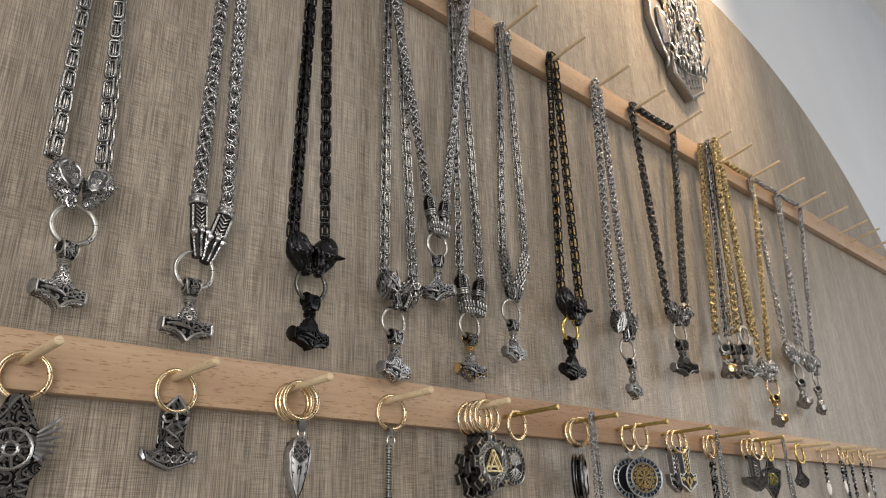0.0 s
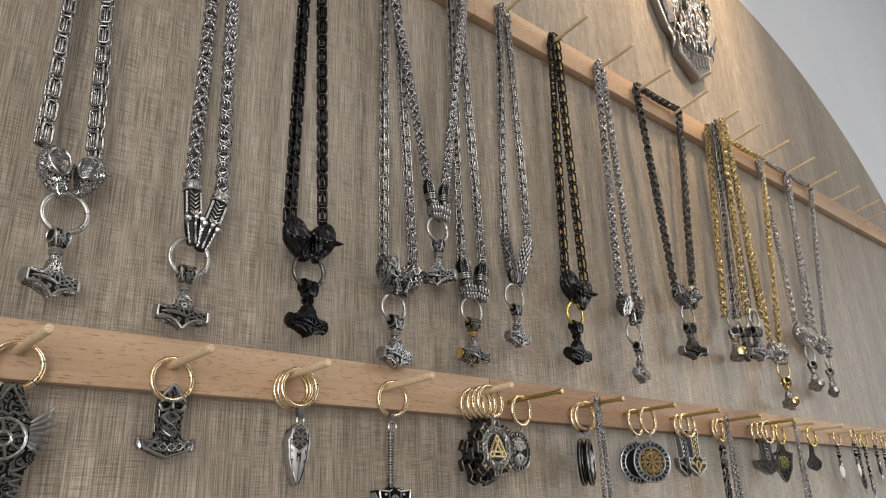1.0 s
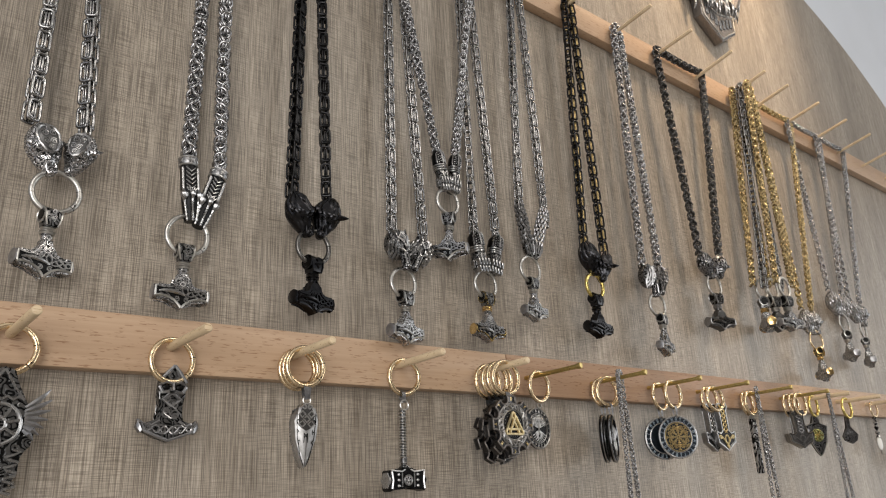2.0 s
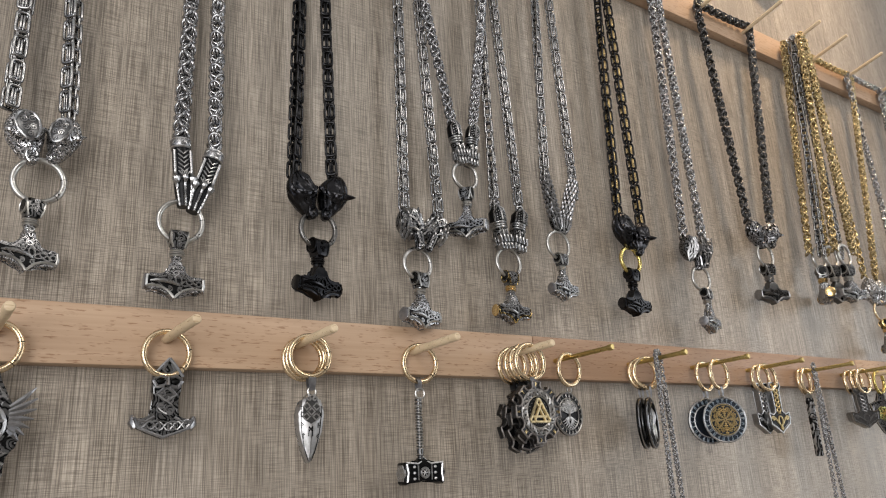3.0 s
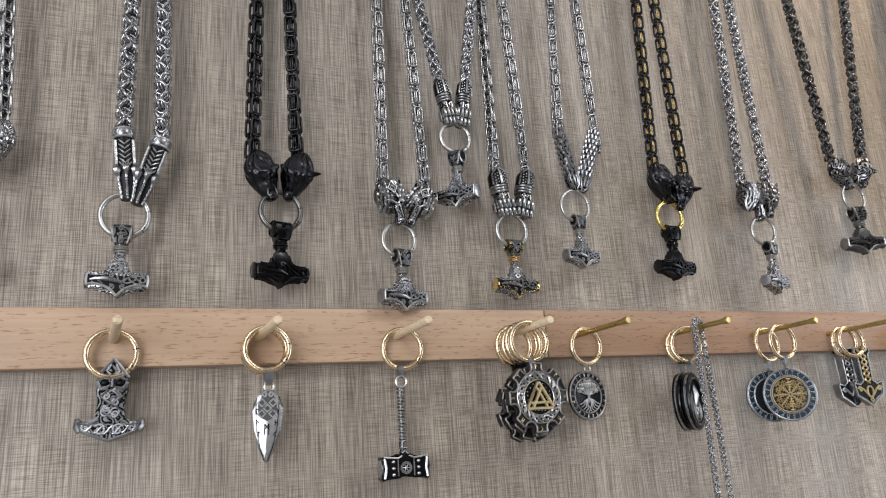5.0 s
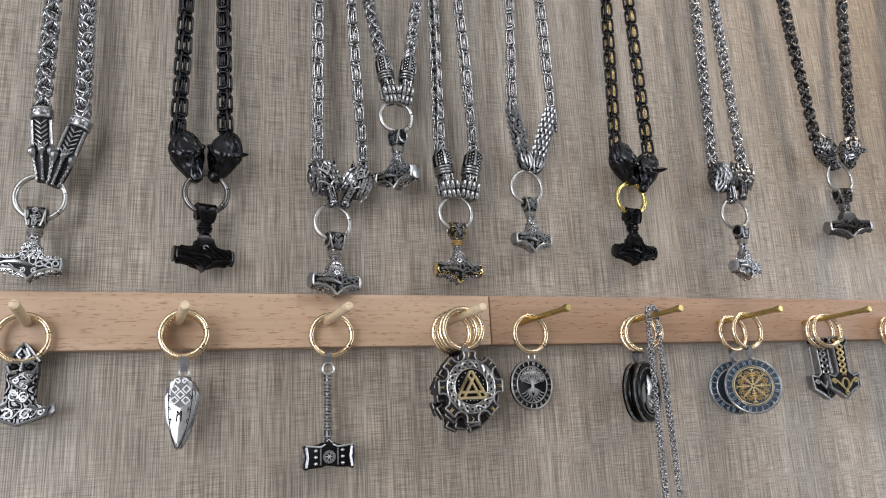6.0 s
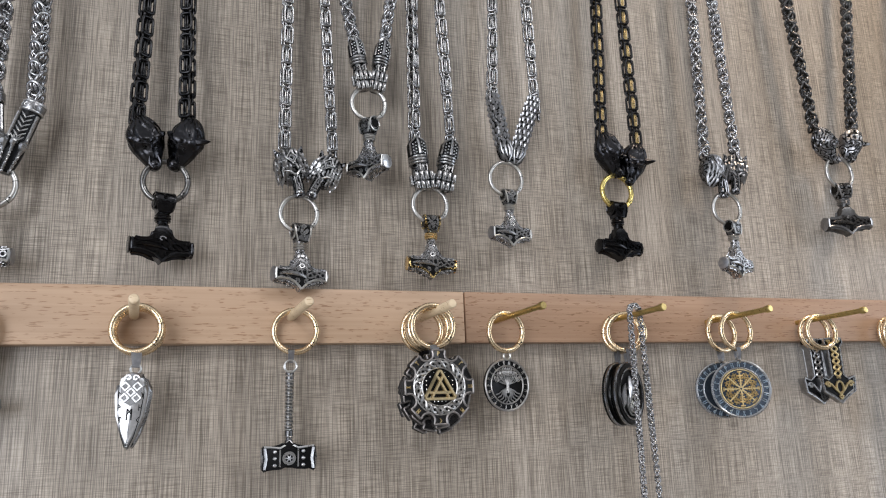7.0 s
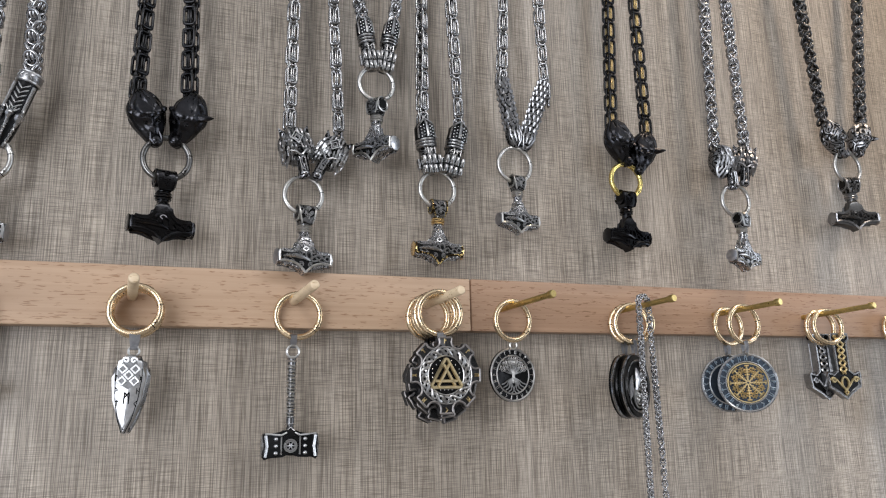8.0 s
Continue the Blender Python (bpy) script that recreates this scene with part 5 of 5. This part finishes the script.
def gear_pendant(x, ys):
    ob, z = key_ring("stack of gold rings with dark gear medals and gilt triangles", x, ys, R=0.0170)
    for i, yy in enumerate(ys):
        m = turn((x + 0.0025 + 0.0012 * i, yy, z - 0.0275 - 0.0022 * i), 3 - 1.5 * i, 0) @ Matrix.Rotation(0.11 * i * (-1) ** i, 4, "Y")
        bail_loop(ob, x, yy, z, 0.0095, 0.0070, SATIN if i == 0 else DARKSTEEL)
        outline = []
        for k in range(8):
            a = TAU * (k + 0.5) / 8 + PI / 8
            for da, r in ((-0.393, 0.0198), (-0.30, 0.0202), (-0.225, 0.0215), (-0.185, 0.0234), (-0.19, 0.0258), (-0.175, 0.0263), (0.175, 0.0263), (0.19, 0.0258), (0.185, 0.0234), (0.225, 0.0215), (0.30, 0.0202)):
                outline.append((r * math.cos(a + da), r * math.sin(a + da)))
        bm = bmesh.new()
        plate(bm, outline, -0.0022, 0.0026, 0.0007)
        moved(bm, m)
        body = part("gear_medal", bm, GEARSTEEL, ob)
        tubep("gear_rim", [(a * 0.98, -0.0026, b * 0.98) for a, b in outline], 0.0008, 6, PEWTER, body, m, True)
        tubep("back_rim", [(a, 0.0022, b) for a, b in outline], 0.0007, 5, DARKSTEEL, body, m, True)
        bm = bmesh.new()
        lathe(bm, [(0, -0.0025), (0.0194, -0.0025), (0.0197, -0.0020)], 40)
        moved(bm, m)
        part("black_field", bm, FIELD, body)
        if i:
            continue
        for R in (0.0190, 0.0132):
            tubep("rim", circle((0, -0.0026, 0), R, (0, 1, 0), 44), 0.0006, 6, PEWTERBRIGHT, body, m, True)
        for ph in (0, PI):
            tubep("braid", [((0.0161 + 0.0018 * math.sin(11 * a + ph)) * math.cos(a), -0.0026 - 0.0006 * math.cos(11 * a + ph), (0.0161 + 0.0018 * math.sin(11 * a + ph)) * math.sin(a)) for a in [TAU * q / 128 for q in range(128)]], 0.0011, 6, PEWTERBRIGHT, body, m, True)
        for k in range(8):
            a = TAU * k / 8 + PI / 4
            rune(body, k, (0.0231 * math.cos(a), 0.0231 * math.sin(a)), 0.0018, a - PI / 2, -0.0026, GOLDRELIEF, m, 0.24)
        for cx, cz in ((0.0, 0.0026), (-0.0024, -0.0016), (0.0024, -0.0016)):
            r = 0.0094
            tubep("gilt_triangle", [(cx + r * math.cos(PI / 2 + TAU * q / 3), -0.0032 - 0.0004 * (cx > 0), cz - 0.0012 + r * math.sin(PI / 2 + TAU * q / 3)) for q in (0, 0.04, 0.96, 1, 1.04, 1.96, 2, 2.04, 2.96)], 0.00125, 5, PALEGOLD, body, m, True)
        for q in range(8):
            for w in range(8):
                px, pz = (q - 3.5) * 0.0028, (w - 3.5) * 0.0028
                if 0.0085 ** 2 < px * px + pz * pz < 0.0120 ** 2:
                    bm = bmesh.new()
                    blob(bm, (px, -0.0022, pz), (0.0006, 0.0005, 0.0006), None, None, 6, 4)
                    moved(bm, m)
                    part("stud", bm, STEEL, body)
    return ob


def tree_medal(x, y):
    ob, z = key_ring("pale gold ring with round silver tree medal", x, (y,), R=0.0166, peg_r=0.0022)
    tubep("jump_ring", circle((x + 0.002, y + 0.004, z - 0.0035), 0.0028, (0, 1, 0), 16), 0.0007, 6, STEEL, ob, None, True)
    R = 0.0200
    m = turn((x + 0.003, y + 0.010, z - 0.0052 - R), 8)
    body = medal(ob, None, R, 0.0032, PEWTERBRIGHT, FIELD, m)
    y0 = -0.0016
    for k in range(22):
        a = TAU * k / 22
        rune(body, k * 3, (0.0169 * math.cos(a), 0.0169 * math.sin(a)), 0.0015, a - PI / 2, y0, PEWTERBRIGHT, m, 0.17)
    for dx in (-0.0007, 0.0, 0.0007):
        tubep("trunk", [(dx * 2.6, y0, -0.0062), (dx, y0, -0.002), (dx, y0 - 0.0003, 0.0015), (dx * 3, y0, 0.0042)], [0.0005, 0.0006, 0.0006, 0.0004], 6, PEWTERBRIGHT, body, m)
    for e in (-1, 1):
        for k in range(9):
            a = 0.02 + 0.17 * k
            L = 0.0122 + 0.0024 * math.sin(k * 2.3)
            pts = [(e * L * q * math.cos(a + 0.35 * q), y0, 0.0005 + L * q * math.sin(a + 0.35 * q)) for q in [i / 6 for i in range(7)]]
            tubep("branch", pts, [0.0005, 0.0004, 0.0003, 0.0003, 0.0003, 0.0003, 0.0002], 5, PEWTERBRIGHT, body, m)
            tubep("twig", spiral((pts[5][0], pts[5][2]), 0.0024, 1.5, e, y0, 18, a), 0.0003, 4, PEWTERBRIGHT, body, m)
        for k in range(5):
            a = -0.45 - 0.22 * k
            L = 0.0125
            tubep("root", [(e * L * q * math.cos(a + 0.25 * math.sin(6 * q)), y0, -0.002 + L * q * math.sin(a) * 0.95) for q in [i / 6 for i in range(7)]], 0.0005, 5, PEWTERBRIGHT, body, m)
    return ob


def raven_medals(x, ys):
    ob, z = key_ring("gold rings with two domed black and silver medals", x, ys, R=0.0170, peg_r=0.0022, normal=(0.35, 0.94, 0))
    for i, yy in enumerate(ys):
        xx = x - 0.008 + (0.005 if i == 0 else 0.0)
        bail_loop(ob, xx + 0.002, yy, z, 0.0100, 0.0034)
        R = 0.0246
        m = turn((xx, yy + 0.002, z - 0.0095 - R), 31, 1)
        bm = bmesh.new()
        lathe(bm, [(0, -0.0012), (R * 0.72, -0.0016), (R * 0.80, -0.0040), (R * 0.94, -0.0040), (R, -0.0028), (R, 0.0004), (R * 0.9, 0.0012), (0, 0.0012)])
        moved(bm, m)
        body = part("medal", bm, ENAMEL, ob)
        for q, yy2, w in ((0.80, -0.0042, 0.0008), (0.985, -0.0022, 0.0012)):
            tubep("rim", circle((0, yy2, 0), R * q, (0, 1, 0), 44), w, 6, SILVER, body, m, True)
        tubep("spear_figure", [(0.001, -0.0026, 0.014), (0.001, -0.0030, 0.010), (0.001, -0.0034, 0.005), (0.0, -0.0028, -0.003)], [0.0006, 0.0022, 0.0030, 0.0012], 8, STEELDARK, body, m)
        tubep("figure_arm", [(-0.004, -0.0028, 0.004), (0.001, -0.0036, 0.0055), (0.006, -0.0028, 0.004)], 0.0009, 6, STEEL, body, m)
        for R2 in (0.0088, 0.0060):
            tubep("shield_rim", circle((0.004, -0.0026, -0.008), R2, (0, 1, 0), 30), 0.0008, 6, STEEL, body, m, True)
        for k in range(3):
            tubep("shield_scroll", spiral((0.004 + 0.0028 * math.cos(2.1 * k), -0.008 + 0.0028 * math.sin(2.1 * k)), 0.0026, 1.3, 1, -0.0026, 16, k), 0.0006, 5, STEEL, body, m)
        for k in range(6):
            tubep("wing_feather", [(-0.005, -0.0024, 0.008 - 0.002 * k), (-0.010, -0.0030, 0.005 - 0.0024 * k), (-0.0135, -0.0024, -0.001 - 0.0022 * k)], [0.0005, 0.0012, 0.0004], 6, STEELDARK, body, m)
    return ob


def compass_medals(x, ys):
    ob, z = key_ring("gold rings with two rune compass medals in blue-grey and gold", x, ys, R=0.0172, peg_r=0.0022)
    R = 0.0275
    for i, yy in enumerate(ys):
        xx = x + (-0.001 if i == 0 else -0.003)
        bail_loop(ob, xx, yy, z, 0.0085, 0.0045, SATIN)
        tubep("jump_ring", circle((xx, yy, z - 0.0096), 0.0024, (1, 0.2, 0), 14), 0.0006, 5, STEEL, ob, None, True)
        m = turn((xx, yy + 0.001, z - 0.0090 - 0.86 * R), -28 + 4 * i) @ Matrix.Scale(0.86, 4)
        body = medal(ob, None, R, 0.0034, RELIEFDIM, BLUEDARK, m)
        y0 = -0.0017
        for k in range(24):
            a = TAU * k / 24
            rune(body, k * 5 + 1, (0.0231 * math.cos(a), 0.0231 * math.sin(a)), 0.0023, a - PI / 2, y0, BLUESTEEL, m, 0.22)
        if i:
            continue
        tubep("gold_rim", circle((0, y0, 0), R * 0.66, (0, 1, 0), 40), 0.0006, 5, GOLDRELIEF, body, m, True)
        for k in range(8):
            a = TAU * k / 8
            c, q = math.cos(a), math.sin(a)
            tubep("compass_stave", [(0.001 * c, y0, 0.001 * q), (0.0165 * c, y0, 0.0165 * q)], 0.0009, 5, GOLDRELIEF, body, m)
            ca, qa = math.cos(a + PI / 8), math.sin(a + PI / 8)
            for rr, ww in ((0.0112, 0.0020), (0.0140, 0.0026)):
                tubep("fork_bar", [(rr * ca - ww * qa, y0, rr * qa + ww * ca), (rr * ca + ww * qa, y0, rr * qa - ww * ca)], 0.0008, 4, GOLDRELIEF, body, m)
            tubep("fork_stem", [(0.0095 * ca, y0, 0.0095 * qa), (0.0160 * ca, y0, 0.0160 * qa)], 0.0008, 4, GOLDRELIEF, body, m)
            for rr, ww in ((0.0050, 0.0014), (0.0075, 0.0022), (0.0098, 0.0026), (0.0122, 0.0030), (0.0160, 0.0034 if k % 2 else 0.0020)):
                tubep("stave_bar", [(rr * c - ww * q, y0, rr * q + ww * c), (rr * c + ww * q, y0, rr * q - ww * c)], 0.0009, 4, GOLDRELIEF, body, m)
    return ob


def flat_hammer(ob, m, w, h, body_mat, line_mat, field, name="flat_hammer"):
    """A flat hammer charm: bar top with a black disc as the shade of each side hole, straight braided shaft,
    wedge-ended head with a deep point.
    """
    half = [(0.0, 0.0), (0.26, -0.005), (0.27, -0.085), (0.185, -0.135), (0.17, -0.58), (0.30, -0.635), (0.485, -0.60), (0.5, -0.63), (0.455, -0.82), (0.22, -0.90)]
    half = [(a * w, b * h) for a, b in half]
    line = half + [(0, -h)] + [(-a, b) for a, b in reversed(half[1:])]
    bm = bmesh.new()
    plate(bm, line, -0.0034, 0.0034, 0.0007)
    moved(bm, m)
    body = part(name, bm, MIDCAST, ob)
    inner = [(a * 0.86, (b + 0.45 * h) * 0.93 - 0.45 * h) for a, b in half]
    bm = bmesh.new()
    plate(bm, inner + [(0, -0.955 * h)] + [(-a, b) for a, b in reversed(inner[1:])], -0.0038, -0.0030, 0.0)
    moved(bm, m)
    part("dark_field", bm, field, body)
    y = -0.0041
    tubep("rim_line", [(a * 0.96, -0.0036, b) for a, b in line], 0.0011, 5, body_mat, body, m, True)
    for ph in (0, PI):
        tubep("braid", [(0.085 * w * math.sin(5.2 * TAU * q / 2 + ph), y - 0.0003 * math.cos(5.2 * TAU * q / 2 + ph), (-0.12 - 0.50 * q) * h) for q in [i / 36 for i in range(37)]], 0.0010, 5, line_mat, body, m)
    for e in (-1, 1):
        tubep("top_scroll", spiral((e * 0.13 * w, -0.055 * h), 0.05 * w, 1.2, e, y, 14), 0.0008, 5, line_mat, body, m)
        tubep("head_scroll", spiral((e * 0.33 * w, -0.715 * h), 0.075 * w, 1.3, e, y), 0.0010, 5, line_mat, body, m)
        tubep("head_line", [(e * 0.25 * w, y, -0.70 * h), (e * 0.12 * w, y, -0.80 * h), (-e * 0.05 * w, y, -0.90 * h), (0, y, -0.94 * h)], 0.0010, 5, line_mat, body, m)
        # no opening is cut: a black disc gives the hole's shade
        tubep("side_hole_shade", [(e * 0.262 * w, 0, -0.045 * h), (e * 0.275 * w, 0, -0.045 * h)], 0.0022, 10, ENAMEL, body, m)
    tubep("head_loop", [(0.10 * w * math.cos(a), y, -0.76 * h + 0.09 * h * math.sin(a)) for a in [TAU * i / 18 for i in range(18)]], 0.0010, 5, line_mat, body, m, True)
    return body


def twin_hammers(x, ys):
    ob, z = key_ring("gold rings with two flat black and gold hammers", x, ys, R=0.0166, peg_r=0.0022)
    for i, yy in enumerate(ys):
        m = turn((x + (0.011 if i == 0 else -0.002), yy + 0.004, z + 0.0085), -4 + 4 * i, -1)
        flat_hammer(ob, m, 0.037, 0.057, RELIEFDIM, GOLDRELIEF if i == 0 else RELIEFDIM, FIELD)
    return ob


def chain_loop(x, y, z1, s=1.0):
    """A slim silver chain doubled over a peg."""
    ob = thing("chain_necklace", (x, y, PZ), "slim silver wheat chain hung doubled over a peg", "necklace", "slim chains on the lower pegs")
    r = 0.0065
    top = PZ + 0.004
    pts = [Vector((x - r, y + 0.004, z1))] + [Vector((x + r * math.cos(a), y + 0.003 * math.cos(a), top + r * math.sin(a) * 0.7)) for a in (PI, 2.4, PI / 2, 0.7, 0.0)] + [Vector((x + r * 1.1, y - 0.003, z1 + 0.004))]
    pts += [Vector((x + r * math.cos(a), y, z1 + 0.004 + 0.006 * math.sin(a))) for a in (-0.6, -PI / 2, -2.5)]
    woven_chain(ob, pts, 0.0019 * s, 0.0005 * s, 0.0019, WOVEN)
    return ob


BLUEDARK = metal_material("dark_blue_grey_field", (0.050, 0.062, 0.080), 0.4)
BLUESTEEL = metal_material("blue_steel_runes", (0.42, 0.50, 0.58), 0.38)
winged_pendant(0.111, -0.021)
bearded_pendant(0.2138, -0.021)
spear_pendant(0.3115, -0.034)
war_hammer_pendant(0.4135, -0.021)
gear_pendant(0.506, (-0.052, -0.044, -0.036, -0.028))
tree_medal(0.5715, -0.030)
raven_medals(0.677, (-0.032, -0.026))
chain_loop(0.675, -0.050, 1.25)
compass_medals(0.776, (-0.044, -0.026))
twin_hammers(0.880, (-0.034, -0.026))

# slim bars
ob, z = key_ring("gold rings with slim silver bar pendants", 0.980, (-0.026, -0.020), peg_r=0.0022)
for i in range(3):
    m = turn((0.972 + 0.007 * i, -0.026 + 0.003 * i, z), -20, 1)
    bm = bmesh.new()
    box(bm, (-0.0028, -0.0028, -0.075), (0.0028, 0.0028, -0.006), 0.0006)
    moved(bm, m)
    b = part("bar", bm, ANTIQUE_FINE, ob)
    tubep("bar_loop", circle((0, 0, -0.004), 0.0028, (0, 1, 0), 14), 0.0007, 5, STEEL, b, m, True)
    for q in (-0.015, -0.03, -0.045):
        tubep("bar_band", [(-0.003, -0.003, q), (0.003, -0.003, q)], 0.0007, 5, SILVER, b, m)
chain_loop(0.985, -0.033, 1.30)

ob, z = key_ring("gold rings with two engraved silver hammers", 1.080, (-0.042, -0.034, -0.026), peg_r=0.0022)
flat_hammer(ob, turn((1.074, -0.036, z + 0.006), -30, -2), 0.038, 0.050, SILVER, STEELDARK, DARKCAST)
flat_hammer(ob, turn((1.094, -0.026, z + 0.006), -38, 2), 0.038, 0.050, STEEL, STEELDARK, DARKCAST)

ob, z = key_ring("yellow gold ring with winged spear and green shield", 1.155, (-0.026,), YELLOWGOLD, ringlabel="yellow gold spring ring")
m = turn((1.153, -0.024, z), -30, 2)
bm = bmesh.new()
half = [(0.0, 0.003), (0.004, 0.0), (0.006, -0.010), (0.017, -0.014), (0.015, -0.022), (0.013, -0.036), (0.004, -0.052)]
plate(bm, half + [(0, -0.056)] + [(-a, b) for a, b in reversed(half[1:])], -0.002, 0.002, 0.0007)
moved(bm, m)
b = part("spear_body", bm, ANTIQUE_DARK, ob)
tubep("rim_line", [(a, -0.002, c) for a, c in half + [(0, -0.056)] + [(-a, c) for a, c in reversed(half[1:])]], 0.0008, 5, STEEL, b, m, True)
bm = bmesh.new()
lathe(bm, [(0, -0.0034), (0.008, -0.0032), (0.0095, -0.002), (0.0095, 0.0)], 24)
moved(bm, m @ Matrix.Translation((0, 0, -0.027)))
part("green_shield", bm, GREEN, b)
for k in range(6):
    a = TAU * k / 6
    tubep("shield_spoke", [(0, -0.0036, -0.027), (0.008 * math.cos(a), -0.0034, -0.027 + 0.008 * math.sin(a))], 0.0006, 4, BRASS, b, m)
chain_loop(1.163, -0.047, 1.32)

ob, z = key_ring("yellow gold ring with small dark axe blade", 1.257, (-0.030,), YELLOWGOLD, ringlabel="yellow gold spring ring")
m = turn((1.255, -0.026, z), -30, 2) @ Matrix.Scale(0.84, 4)
bm = bmesh.new()
line = [(-0.003, 0.003), (0.003, 0.003), (0.0035, -0.016), (0.0165, -0.030), (0.013, -0.040), (0.003, -0.046), (-0.010, -0.041), (-0.014, -0.033), (-0.0035, -0.018)]
plate(bm, line, -0.0022, 0.0022, 0.0009)
moved(bm, m)
b = part("axe_blade", bm, ANTIQUE_DARK, ob)
tubep("blade_rim", [(a, -0.0022, c) for a, c in line], 0.0007, 5, STEELDARK, b, m, True)


def spoon_pendant(x, y, yaw, ringm, tipm, length):
    """A slim rod on a small ring, with a rounded drop at its end."""
    ob, z = key_ring("small gold ring with slim silver rod and pale drop" if tipm is PEARL else "small gold ring with slim dark silver pendant", x, (y,), ringm, R=0.0135, r=0.0014)
    m = turn((x, y + 0.002, z), yaw, 2)
    n = 16
    rod = tubep("rod", [(0, 0, -length * 0.62 * i / n) for i in range(n + 1)], [0.0026 + 0.0010 * math.sin(i * 1.7) for i in range(n + 1)], 8, ANTIQUE_FINE, ob, m)
    bm = bmesh.new()
    blob(bm, (0, 0, -length * 0.78), (0.0068, 0.0030, length * 0.20), None, None, 16, 10)
    moved(bm, m)
    d = part("drop", bm, tipm, rod)
    tubep("drop_rim", [(0.0068 * math.cos(a), 0, -length * 0.78 + length * 0.20 * math.sin(a)) for a in [TAU * i / 24 for i in range(24)]], 0.0007, 5, STEEL, d, m, True)
    tubep("tip", [(0, 0, -length * 0.97), (0, 0, -length * 1.1)], [0.002, 0.0008], 6, STEEL, rod, m)
    return ob


spoon_pendant(1.363, -0.054, 10, GOLDRING, PEARL, 0.055)
spoon_pendant(1.371, -0.024, -10, GOLDRING, PEARL, 0.055)
spoon_pendant(1.457, -0.054, 30, GOLDRING, ANTIQUE_DARK, 0.052)
spoon_pendant(1.463, -0.034, 20, YELLOWGOLD, ANTIQUE_FINE, 0.085)
spoon_pendant(1.465, -0.022, -15, GOLDRING, ANTIQUE_DARK, 0.075)
spoon_pendant(1.564, -0.030, 10, GOLDRING, ANTIQUE_FINE, 0.055)
spoon_pendant(1.669, -0.034, 10, GOLDRING, ANTIQUE_FINE, 0.060)
spoon_pendant(1.677, -0.050, 10, GOLDRING, ANTIQUE_DARK, 0.060)

# ---- cast emblem high on the panel ----
ob = thing("wall_emblem", (1.10, 0, 2.20), "cast silver emblem with shaggy figure and lettered banner", "wall ornament")
half = [(0.062, 2.232), (0.085, 2.250), (0.113, 2.303), (0.108, 2.345), (0.096, 2.40), (0.080, 2.45), (0.045, 2.485)]
line = [(1.10 + a, b) for a, b in half] + [(1.10, 2.495)] + [(1.10 - a, b) for a, b in reversed(half)]
bm = bmesh.new()
plate(bm, line, -0.024, -0.0003, 0.004)
shield = part("shield_plate", bm, PEWTER, ob)
bm = bmesh.new()
plate(bm, [(1.10, 2.160), (1.158, 2.197), (1.160, 2.240), (1.10, 2.225), (1.040, 2.240), (1.042, 2.197)], -0.028, -0.0003, 0.003)
banner = part("banner", bm, PEWTER, ob)
tubep("banner_rim", [(1.10, -0.0285, 2.166), (1.153, -0.0285, 2.200), (1.155, -0.0285, 2.233), (1.10, -0.0285, 2.219), (1.045, -0.0285, 2.233), (1.047, -0.0285, 2.200)], 0.0022, 6, STEEL, banner, None, True)
for k in range(7):
    x = 1.10 + (k - 3) * 0.0135
    zz = 2.193 + abs(k - 3) * 0.0065
    bm = bmesh.new()
    box(bm, (x - 0.004, -0.031, zz - 0.009), (x + 0.004, -0.028, zz + 0.010), 0.0008)
    part("letter_bar", bm, RELIEFDIM, banner)
rng = random.Random(11)
for k in range(270):
    x0 = max(-0.085, min(0.085, rng.gauss(0, 0.042)))
    z0 = 2.24 + rng.random() * 0.235
    L = 0.020 + rng.random() * 0.026
    w = 0.0018 + rng.random() * 0.0028
    depth = 0.026 + 0.018 * max(0.0, 1 - abs(x0) / 0.06)
    c = rng.uniform(-0.9, 0.9)
    pts = [(1.10 + x0 + c * 0.012 * math.sin(2.6 * q), -depth - 0.006 * math.sin(PI * q), z0 - L * q) for q in (0, 0.25, 0.5, 0.75, 1)]
    tubep("hair_lock", pts, [w * 0.5, w, w, w * 0.7, w * 0.2], 6, RELIEFDIM if k % 3 else STEELDARK, shield)
for e in (-1, 1):
    for k in range(9):
        a = 1.25 - 0.20 * k
        b = Vector((1.10 + e * 0.050, -0.026, 2.335 + 0.006 * k))
        tubep("wing_feather", [b, b + Vector((e * 0.030 * math.cos(a), -0.006, 0.030 * math.sin(a))), b + Vector((e * 0.060 * math.cos(a - 0.2), 0, 0.060 * math.sin(a - 0.2)))], [0.004, 0.0055, 0.002], 6, STEELDARK if k % 2 else GOLDRELIEF, shield)
    tubep("shield_rim", [(1.10 + e * a, -0.0245, b) for a, b in half], 0.003, 6, STEEL, shield)
    tubep("arm", [(1.10 + e * 0.07, -0.026, 2.26), (1.10 + e * 0.085, -0.032, 2.29), (1.10 + e * 0.088, -0.030, 2.33)], [0.010, 0.013, 0.008], 8, PEWTER, shield)
ob.scale, ob.location = (0.93, 0.62, 0.97), (1.128, 0, 2.218)
